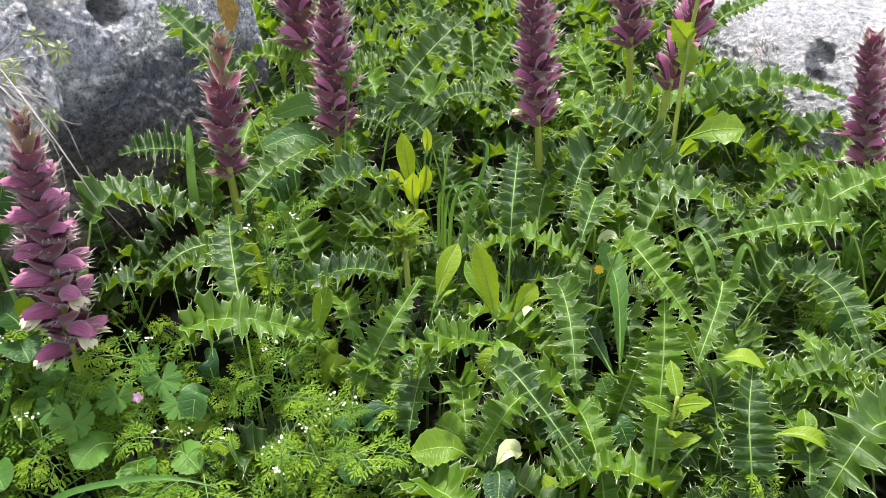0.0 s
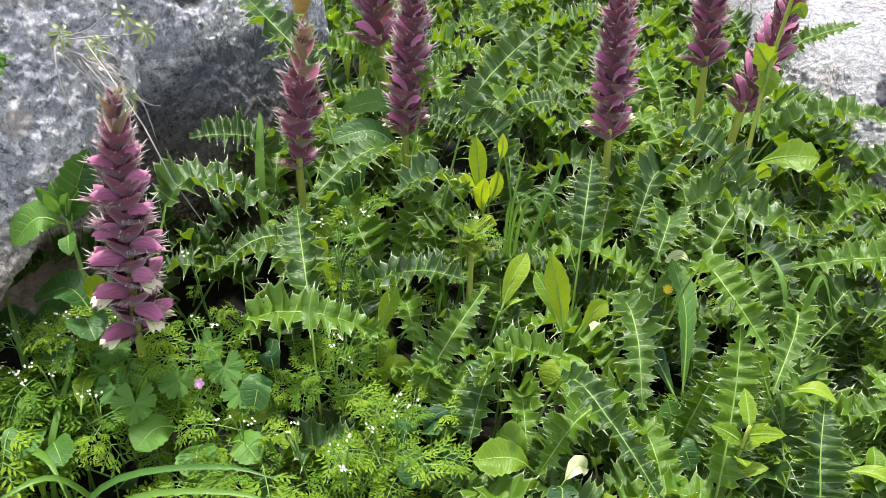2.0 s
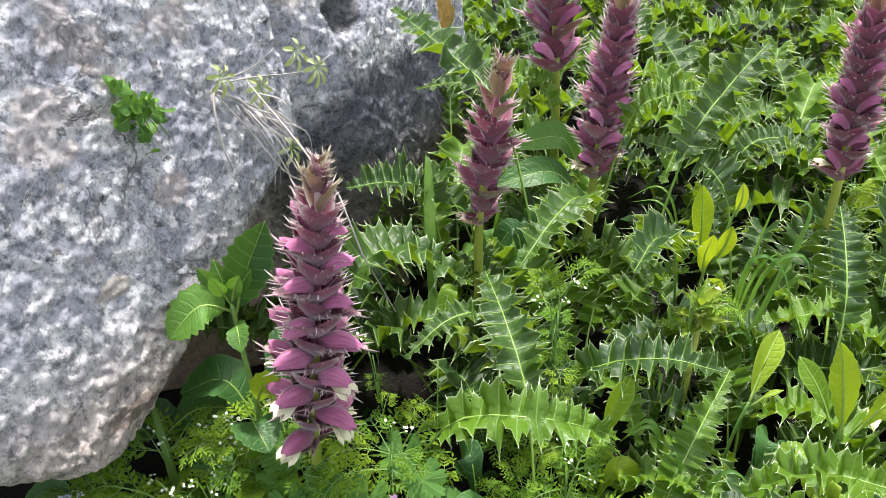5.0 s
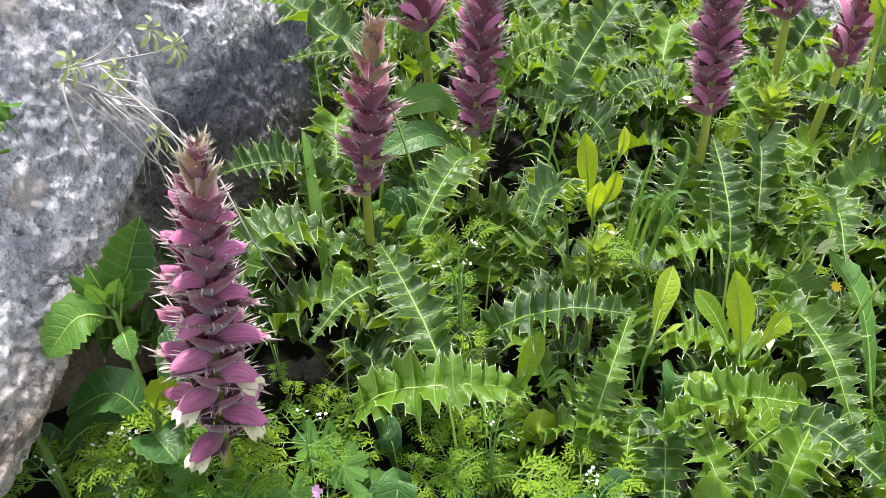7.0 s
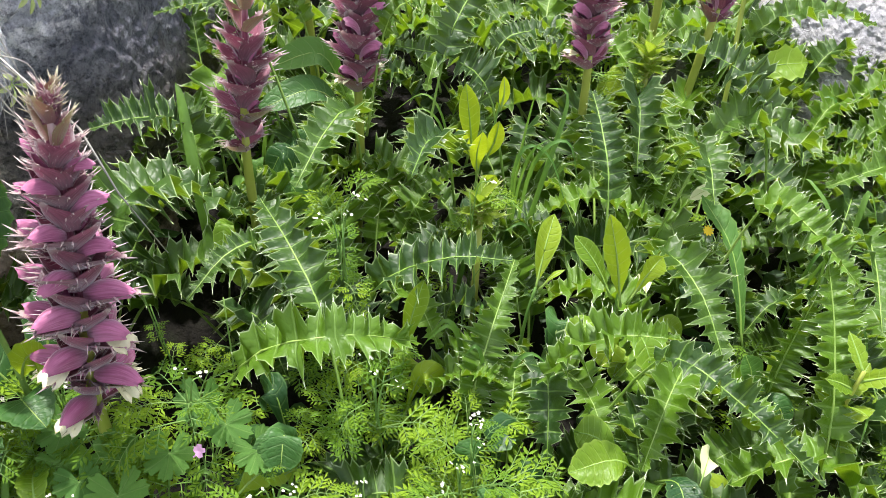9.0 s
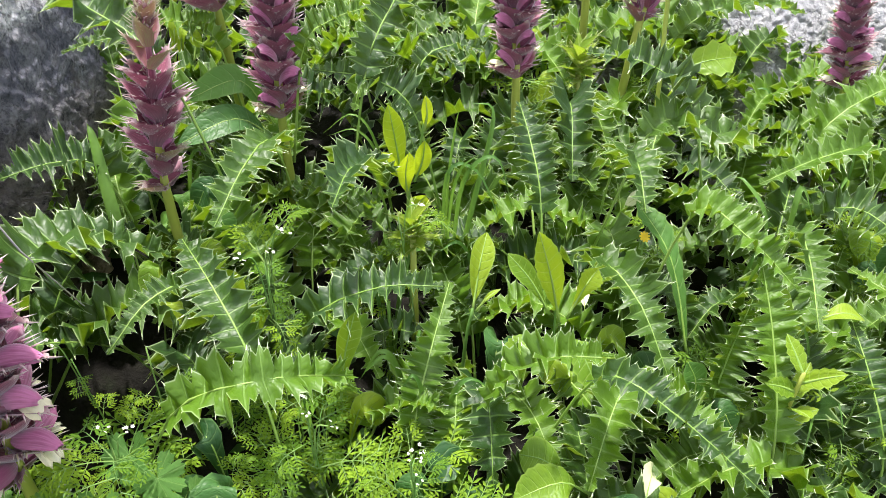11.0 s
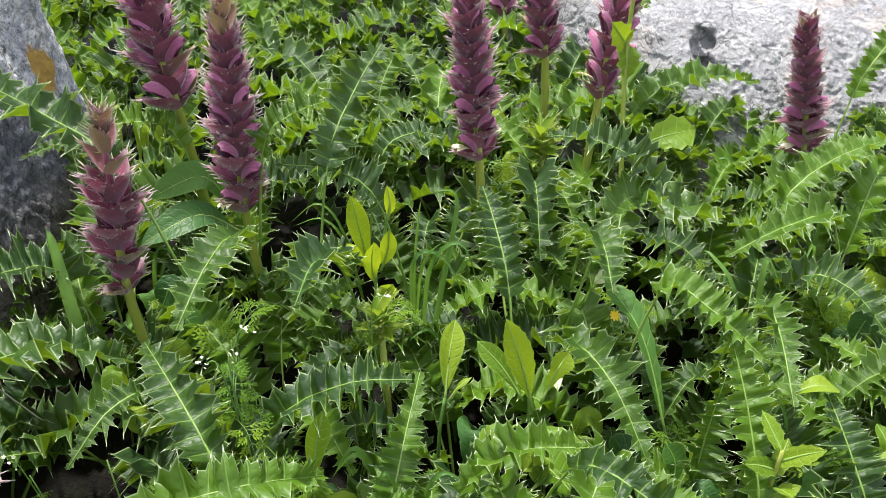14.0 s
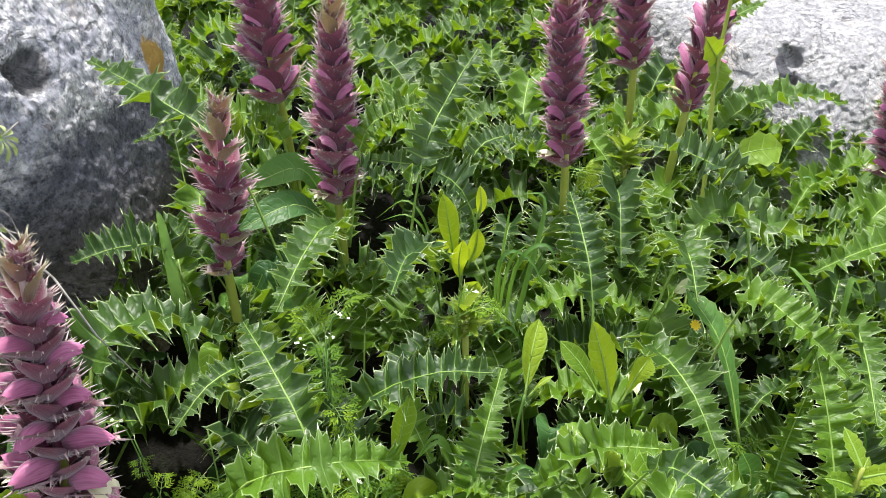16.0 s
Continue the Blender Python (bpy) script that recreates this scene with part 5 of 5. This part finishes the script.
for k in range(34):
    x, y = rg.uniform(-0.70, 0.75), rg.uniform(0.40, 1.25)
    if in_rock(x, y, 0.04) or (-0.43 < x < -0.24 and y < 0.80):
        continue
    top = canopy(x, y) - ground_z(x, y) - rg.uniform(0.015, 0.06)
    leaves = []
    for j in range(rg.choice((3, 4, 5))):
        a = rg.uniform(0, 6.28)
        leaves.append((0.05 * math.cos(a), 0.05 * math.sin(a), top * rg.uniform(0.7, 1.0), rg.uniform(0.010, 0.020)))
    oval_rosette(x, y, 200 + 10 * k, leaves, rg.choice((M_YELLOW, M_ROUND, M_DARKLEAF, M_YELLOW)), "small leafy herb squeezed between acanthus leaves")

# ---- ferny herbs with tiny white flowers ----
FRONDS = [frond_mesh(rng_of(30 + k), 0.1 + 0.1 * k) for k in range(4)]


def floret_mesh(material):
    sh = Sheet()
    for k in range(5):
        a = 2 * math.pi * k / 5
        d, e = Vector((math.cos(a), math.sin(a), 0.15)), Vector((-math.sin(a), math.cos(a), 0))
        ids = [sh.vert(d * 0.1), sh.vert(d * 0.6 + e * 0.42), sh.vert(d * 1.1 + e * 0.2), sh.vert(d * 1.1 - e * 0.2), sh.vert(d * 0.6 - e * 0.42)]
        sh.face(ids, [(0.5, 0.5)] * 5)
    return sh.mesh("floret", [material], False)


FLORETS = {"white": floret_mesh(M_WHITE), "lilac": floret_mesh(M_LILAC)}


def ferny(x, y, seed, count=7, reach=0.09, top=None, flowers=0, colour="white", size=0.0013):
    """Fine divided leaves on thin stems; flowers: clusters of tiny florets at the top."""
    rg = rng_of(seed)
    label = "feathery light green herb with fine divided leaves" if not flowers else "feathery herb with clusters of tiny %s flowers" % colour
    thing = herb("ferny_herb", x, y, label, group="ferny herbs")
    o = Vector(thing.location)
    h = (top or canopy(x, y)) - o.z
    lean = Vector((rg.uniform(-0.02, 0.02), rg.uniform(-0.02, 0.01), h))
    stalk(thing, [o, o + lean * 0.5 + Vector((0.004, 0, 0)), o + lean], 0.0012, 0.0006)
    for k in range(count):
        f = rg.uniform(0.35, 0.98)
        az = k * 2.4 + rg.uniform(-0.4, 0.4)
        s = reach * rg.uniform(0.65, 1.15) * (1.15 - 0.5 * f)
        part("leaf", FRONDS[rg.randrange(4)], thing, Matrix.Translation(lean * f) @ Matrix.Rotation(az, 4, "Z") @ Matrix.Rotation(radians(rg.uniform(-5, 35)), 4, "X") @ Matrix.Scale(s, 4))
    for c in range(flowers):
        q = lean + Vector((rg.uniform(-0.018, 0.018), rg.uniform(-0.018, 0.018), rg.uniform(0.0, 0.02)))
        stalk(thing, [o + lean * 0.8, o + lean * 0.6 + q * 0.4, o + q], 0.0007, 0.0005, name="flower_stalk")
        for j in range(rg.choice((3, 4, 5))):
            d = Vector((rg.uniform(-0.006, 0.006), rg.uniform(-0.006, 0.006), rg.uniform(0, 0.003)))
            part("floret", FLORETS[colour], thing, Matrix.Translation(q + d) @ Euler((rg.uniform(0.2, 0.9), rg.uniform(-0.3, 0.3), rg.uniform(0, 3))).to_matrix().to_4x4() @ Matrix.Scale(size * rg.uniform(0.8, 1.2), 4))
    return thing


ferny(-0.585, 0.592, 1, 6, 0.08, 0.085, 3, "lilac", 0.0029)
ferny(-0.555, 0.570, 2, 6, 0.08, 0.070, 3, "lilac", 0.0029)
ferny(-0.631, 0.555, 3, 6, 0.08, 0.075, 3, "lilac", 0.0029)
ferny(-0.615, 0.520, 4, 6, 0.08, 0.062, 3, "lilac", 0.0029)
ferny(-0.178, 0.772, 5, 7, 0.07, 0.228, 2)
ferny(-0.290, 0.690, 6, 4, 0.06, 0.205, 0)
ferny(-0.160, 0.628, 7, 8, 0.085, 0.165, 2)
ferny(-0.088, 0.555, 8, 8, 0.08, 0.140, 3)
ferny(-0.135, 0.510, 9, 8, 0.08, 0.142, 3)
ferny(-0.255, 0.572, 10, 8, 0.08, 0.120, 2)
ferny(-0.440, 0.650, 11, 9, 0.095, 0.150, 4)
ferny(-0.480, 0.640, 12, 9, 0.095, 0.135, 3)
ferny(-0.405, 0.670, 13, 8, 0.09, 0.150, 3)
ferny(-0.330, 0.655, 15, 8, 0.085, 0.165, 2)
ferny(-0.300, 0.640, 16, 7, 0.085, 0.155, 0)
ferny(-0.500, 0.600, 17, 8, 0.10, 0.115, 3)
ferny(-0.455, 0.610, 18, 8, 0.10, 0.125, 3)
ferny(-0.540, 0.560, 19, 8, 0.10, 0.095, 2)
ferny(-0.420, 0.580, 20, 8, 0.09, 0.115, 2)
ferny(-0.040, 0.770, 14, 6, 0.06, 0.235, 1)
ferny(-0.502, 0.640, 21, 7, 0.085, 0.140, 2)
ferny(-0.461, 0.662, 22, 8, 0.085, 0.155, 2)
ferny(-0.475, 0.622, 23, 8, 0.080, 0.130, 1)
ferny(-0.600, 0.610, 24, 6, 0.080, 0.095, 1)
ferny(-0.160, 0.660, 25, 6, 0.060, 0.150, 1)
ferny(-0.206, 0.645, 26, 7, 0.065, 0.135, 0)
ferny(-0.238, 0.612, 27, 7, 0.065, 0.125, 0)
ferny(-0.325, 0.736, 28, 5, 0.050, 0.185, 1)
ferny(-0.180, 0.721, 29, 7, 0.055, 0.255, 2)
ferny(-0.096, 0.555, 31, 8, 0.060, 0.150, 2)
ferny(-0.171, 0.543, 32, 7, 0.060, 0.140, 2)
rg = rng_of(8)
for k in range(40):
    x, y = rg.uniform(-0.78, -0.08), rg.uniform(0.40, 0.68)
    if (y > 0.60 and in_rock(x, y, 0.02)) or (-0.47 < x < -0.26 and 0.54 < y < 0.665) or math.hypot(x + 0.325, y - 0.73) < 0.085 or (x > -0.24 and k % 3):
        continue
    ferny(x, y, 300 + k, rg.choice((5, 6, 7)), rg.uniform(0.075, 0.11), canopy(x, y) + rg.uniform(-0.065, -0.015), 1 if k % 5 == 0 else 0)
for k in range(14):
    x, y = rg.uniform(-0.25, 0.6), rg.uniform(0.50, 1.1)
    if not in_rock(x, y, 0.04):
        ferny(x, y, 400 + k, 5, rg.uniform(0.05, 0.08), canopy(x, y) + rg.uniform(-0.06, -0.01), 0)


# ---- grass ----
def grass(name_label, blades):
    x, y = blades[0][0][0][:2]
    thing = herb("grass_tuft", x, y, name_label, "grass", "grass tufts")
    o = Vector(thing.location)
    for ctrl, w_ in blades:
        part("blade", blade_mesh([Vector(p) - o for p in ctrl], w_, (0.2, -0.5, 1)), thing)
    return thing


grass("broad bluish grass blade standing by the boulder", [([(-0.300, 0.856, 0.13), (-0.302, 0.858, 0.22), (-0.308, 0.900, 0.280), (-0.312, 0.915, 0.292)], 0.0058)])
grass("bright green grass tuft with bent blades", [
    ([(0.000, 0.815, 0.10), (0.002, 0.815, 0.22), (0.010, 0.816, 0.290), (0.014, 0.815, 0.31)], 0.0015),
    ([(0.005, 0.815, 0.10), (0.015, 0.810, 0.23), (0.045, 0.800, 0.262), (0.062, 0.790, 0.200)], 0.0024),
    ([(-0.002, 0.815, 0.10), (0.000, 0.812, 0.24), (0.030, 0.805, 0.245), (0.052, 0.780, 0.180)], 0.0021),
    ([(0.008, 0.815, 0.10), (0.030, 0.820, 0.20), (0.055, 0.840, 0.285), (0.035, 0.850, 0.295)], 0.0029),
    ([(0.002, 0.818, 0.10), (0.004, 0.814, 0.20), (0.012, 0.806, 0.250), (0.030, 0.800, 0.270)], 0.002)])
grass("bent grass blade above the acanthus", [([(0.305, 0.700, 0.10), (0.306, 0.702, 0.20), (0.318, 0.712, 0.235), (0.338, 0.700, 0.190)], 0.0038),
                                              ([(0.300, 0.705, 0.10), (0.290, 0.715, 0.20), (0.280, 0.745, 0.228), (0.276, 0.760, 0.225)], 0.0031)])
grass("long grass blades at the foot of the boulder", [
    ([(-0.500, 0.630, 0.0), (-0.510, 0.635, 0.08), (-0.530, 0.665, 0.140), (-0.548, 0.690, 0.165)], 0.0042),
    ([(-0.455, 0.540, 0.0), (-0.452, 0.560, 0.07), (-0.455, 0.620, 0.105), (-0.462, 0.660, 0.110)], 0.0036),
    ([(-0.500, 0.560, 0.0), (-0.470, 0.545, 0.07), (-0.430, 0.520, 0.090), (-0.400, 0.490, 0.070)], 0.0045),
    ([(-0.540, 0.560, 0.0), (-0.530, 0.555, 0.08), (-0.505, 0.545, 0.090), (-0.490, 0.530, 0.050)], 0.004)])
grass("long pale grass blades lying over the herbs", [
    ([(-0.420, 0.480, 0.02), (-0.350, 0.490, 0.105), (-0.250, 0.500, 0.125), (-0.180, 0.495, 0.115)], 0.0035),
    ([(-0.400, 0.470, 0.02), (-0.330, 0.475, 0.100), (-0.230, 0.480, 0.115), (-0.160, 0.470, 0.100)], 0.0032),
    ([(-0.380, 0.520, 0.02), (-0.410, 0.500, 0.09), (-0.440, 0.470, 0.100), (-0.470, 0.440, 0.080)], 0.003)])
for k in range(34):
    x, y = rg.uniform(-0.65, 0.65), rg.uniform(0.42, 1.2)
    if in_rock(x, y, 0.04):
        continue
    g, c = ground_z(x, y), canopy(x, y)
    blades = []
    for j in range(rg.choice((2, 3, 4))):
        dx, dy = rg.uniform(-0.06, 0.06), rg.uniform(-0.06, 0.05)
        top = c + rg.uniform(-0.05, 0.005)
        blades.append(([(x, y, g), (x + dx * 0.3, y + dy * 0.3, g + (top - g) * 0.75), (x + dx * 0.7, y + dy * 0.7, top), (x + dx * 1.3, y + dy * 1.3, top - rg.uniform(0.0, 0.04))], rg.uniform(0.0015, 0.0035)))
    grass("thin green grass tuft among the leaves", blades)


# ---- what grows on the boulder ----
out_b = Vector((0.853, -0.458, 0.251)).normalized()
ivy = tagged(new("wall_herb"), "small round-leaved green herb rooted in the boulder", "plant")
ivy.location = Vector((-0.515, 0.708, 0.420))
rg = rng_of(14)
for k in range(34):
    u, v = rg.gauss(0, 0.0075), rg.gauss(0, 0.012)
    p = Vector((0.47 * u, 0.86 * u, 0.0)) + Vector((-0.2, 0.1, 0.95)) * v + out_b * rg.uniform(0.006, 0.020)
    d = Vector((rg.uniform(-0.4, 0.8), rg.uniform(-1, 0.6), rg.uniform(-0.4, 0.6))).normalized()
    part("leaf", broad_leaf([p, p + d * 0.006 + out_b * 0.002, p + d * 0.013], 0.0072, rng_of(700 + k), M_ROUND, tuple(out_b), shape=0.5, petiole=0.1, rib=0.0004, n_l=6), ivy)
sh = Sheet()
for k in range(7):
    sh.tube([(0, 0, 0.0), out_b * 0.010 + Vector((0.002 * k - 0.006, 0.003 * k - 0.009, 0.004)), out_b * 0.014 + Vector((0.004 * k - 0.012, 0.006 * k - 0.018, 0.010 - 0.006 * k))], [0.0006, 0.0005, 0.0004], 4)
part("stem", sh.mesh("stem", [M_THIN]), ivy)

twiggy = tagged(new("dry_twiggy_herb"), "half-dry grey twiggy herb with hairy leaflets on the boulder", "plant")
twiggy.location = Vector((-0.470, 0.780, 0.400))
tw = Vector(twiggy.location)


def twig(pts, r=0.0008):
    sh = Sheet()
    pts = [Vector(p) - tw for p in pts]
    sh.tube([spline(pts, k / 8) for k in range(9)], [r * (1.1 - 0.6 * k / 8) for k in range(9)], 5)
    part("twig", sh.mesh("twig", [M_DRY]), twiggy)


twig([(-0.470, 0.772, 0.415), (-0.468, 0.762, 0.402), (-0.462, 0.752, 0.375), (-0.455, 0.748, 0.355)], 0.0012)
twig([(-0.470, 0.775, 0.415), (-0.448, 0.788, 0.395), (-0.425, 0.790, 0.360), (-0.408, 0.788, 0.330)])
twig([(-0.470, 0.775, 0.412), (-0.440, 0.800, 0.385), (-0.410, 0.810, 0.345), (-0.395, 0.800, 0.300)])
twig([(-0.470, 0.778, 0.418), (-0.440, 0.805, 0.415), (-0.405, 0.820, 0.415), (-0.385, 0.835, 0.425)])
twig([(-0.470, 0.778, 0.420), (-0.445, 0.795, 0.425), (-0.425, 0.805, 0.440)])
twig([(-0.452, 0.806, 0.392), (-0.430, 0.808, 0.365), (-0.405, 0.812, 0.340), (-0.392, 0.818, 0.335)])
twig([(-0.470, 0.775, 0.410), (-0.450, 0.790, 0.370), (-0.430, 0.795, 0.335), (-0.418, 0.800, 0.320)])
twig([(-0.455, 0.790, 0.395), (-0.425, 0.800, 0.330), (-0.415, 0.790, 0.290), (-0.412, 0.770, 0.240)], 0.0007)
for cx, cy, cz, nl in ((-0.467, 0.772, 0.428, 7), (-0.446, 0.800, 0.408, 8), (-0.412, 0.802, 0.440, 6), (-0.400, 0.818, 0.420, 8), (-0.425, 0.805, 0.350, 6)):
    for k in range(nl):
        a = 2 * math.pi * k / nl + cx * 50
        c = Vector((cx, cy, cz)) - tw + out_b * 0.006
        d = Vector((0.47, 0.86, 0)) * math.cos(a) + Vector((-0.2, 0.1, 0.95)) * math.sin(a) - Vector((0, 0, 0.35))
        part("leaf", broad_leaf([c, c + d * 0.007 + out_b * 0.004, c + d * 0.015], 0.0024, rng_of(800 + k), M_HAIRY, tuple(out_b), shape=0.6, petiole=0.1, rib=0.0003, n_l=8, fold=0.5), twiggy)
for k in range(16):
    a, w_ = rg.uniform(-0.4, 1.0), rg.uniform(0.03, 0.09)
    p = Vector((-0.455 + rg.uniform(-0.012, 0.02), 0.792 + rg.uniform(-0.02, 0.02), 0.395 + rg.uniform(-0.02, 0.02))) + out_b * 0.006
    q = p + Vector((0.45 * a, 0.3 * a, -0.9)) * w_ + out_b * rg.uniform(0.005, 0.03)
    twig([p, p.lerp(q, 0.5) + out_b * rg.uniform(0.002, 0.012) + Vector((0.006, 0, 0.008)), q], rg.uniform(0.0003, 0.0006))
straw = tagged(new("dry_straw"), "thin dry grey straw leaning out from the boulder", "straw")
straw.location = (-0.352, 0.688, 0.370)
sh = Sheet()
sh.tube([(0, 0, 0), (0.012, 0.012, -0.06), (0.034, 0.034, -0.135)], [0.0008, 0.0007, 0.0005], 5)
sh.tube([(0, 0, 0), (-0.05, 0.05, 0.03), (-0.09, 0.09, 0.05)], [0.0008, 0.0007, 0.0005], 5)
part("stem", sh.mesh("stem", [M_DRY]), straw)
M_BUD = leaf_material("young_bud_leaf", (0.14, 0.26, 0.02), (0.30, 0.40, 0.04), (0.4, 0.5, 0.15), (0.55, 0.58, 0.32), (0.5, 0.65, 0.02), 0.45, 0.4)
GREENS = bract_mesh(rng_of(91), M_BUD, 7, 0.35)


def bud(x, y, z, size):
    thing = tagged(new("acanthus_bud"), "spiny yellow-green unopened acanthus bud", "flower bud", "acanthus buds")
    thing.location = (x, y, ground_z(x, y))
    top = z - thing.location.z
    sh = Sheet()
    sh.tube([(0, 0, 0), (0, 0, top * 0.5), (0, 0, top - size * 0.5)], [0.004, 0.004, 0.003], 7)
    part("stem", sh.mesh("stem", [M_STEM]), thing)
    for k in range(16):
        part("bract", GREENS, thing, Matrix.Translation((0, 0, top - size * 1.3 + size * 0.07 * k)) @ Matrix.Rotation(k * 2.4, 4, "Z") @ Matrix.Rotation(radians(-62 + 3.4 * k), 4, "X") @ Matrix.Scale(size, 4))


bud(0.217, 1.0, 0.262, 0.030)
bud(-0.040, 0.783, 0.222, 0.026)

# ---- dead leaves caught among the green ones ----
M_PALE = plain("bleached_leaf", (0.46, 0.50, 0.24), (0.66, 0.66, 0.42), 40, 0.45, 0.25, (0.7, 0.7, 0.4))


def dead_leaf(x, y, z, ln, seed, az):
    thing = tagged(new("dead_leaf"), "bleached cream dead leaf caught among green leaves", "leaf", "dead leaves")
    thing.location = (x, y, z)
    d = Vector((math.cos(az), math.sin(az), 0)) * ln
    part("blade", broad_leaf([-d * 0.5, Vector((0, 0, ln * 0.18)), d * 0.5 - Vector((0, 0, ln * 0.3))], ln * 0.22, rng_of(seed), M_PALE, (0, -0.7, 1), shape=0.5, tooth=0.04, fold=0.25, wave=0.12, rib=0.0006, n_l=12), thing)


dead_leaf(0.069, 0.505, 0.150, 0.042, 61, 0.9)
dead_leaf(0.095, 0.693, 0.168, 0.034, 62, 1.3)
dead_leaf(0.190, 0.775, 0.205, 0.030, 63, 2.6)

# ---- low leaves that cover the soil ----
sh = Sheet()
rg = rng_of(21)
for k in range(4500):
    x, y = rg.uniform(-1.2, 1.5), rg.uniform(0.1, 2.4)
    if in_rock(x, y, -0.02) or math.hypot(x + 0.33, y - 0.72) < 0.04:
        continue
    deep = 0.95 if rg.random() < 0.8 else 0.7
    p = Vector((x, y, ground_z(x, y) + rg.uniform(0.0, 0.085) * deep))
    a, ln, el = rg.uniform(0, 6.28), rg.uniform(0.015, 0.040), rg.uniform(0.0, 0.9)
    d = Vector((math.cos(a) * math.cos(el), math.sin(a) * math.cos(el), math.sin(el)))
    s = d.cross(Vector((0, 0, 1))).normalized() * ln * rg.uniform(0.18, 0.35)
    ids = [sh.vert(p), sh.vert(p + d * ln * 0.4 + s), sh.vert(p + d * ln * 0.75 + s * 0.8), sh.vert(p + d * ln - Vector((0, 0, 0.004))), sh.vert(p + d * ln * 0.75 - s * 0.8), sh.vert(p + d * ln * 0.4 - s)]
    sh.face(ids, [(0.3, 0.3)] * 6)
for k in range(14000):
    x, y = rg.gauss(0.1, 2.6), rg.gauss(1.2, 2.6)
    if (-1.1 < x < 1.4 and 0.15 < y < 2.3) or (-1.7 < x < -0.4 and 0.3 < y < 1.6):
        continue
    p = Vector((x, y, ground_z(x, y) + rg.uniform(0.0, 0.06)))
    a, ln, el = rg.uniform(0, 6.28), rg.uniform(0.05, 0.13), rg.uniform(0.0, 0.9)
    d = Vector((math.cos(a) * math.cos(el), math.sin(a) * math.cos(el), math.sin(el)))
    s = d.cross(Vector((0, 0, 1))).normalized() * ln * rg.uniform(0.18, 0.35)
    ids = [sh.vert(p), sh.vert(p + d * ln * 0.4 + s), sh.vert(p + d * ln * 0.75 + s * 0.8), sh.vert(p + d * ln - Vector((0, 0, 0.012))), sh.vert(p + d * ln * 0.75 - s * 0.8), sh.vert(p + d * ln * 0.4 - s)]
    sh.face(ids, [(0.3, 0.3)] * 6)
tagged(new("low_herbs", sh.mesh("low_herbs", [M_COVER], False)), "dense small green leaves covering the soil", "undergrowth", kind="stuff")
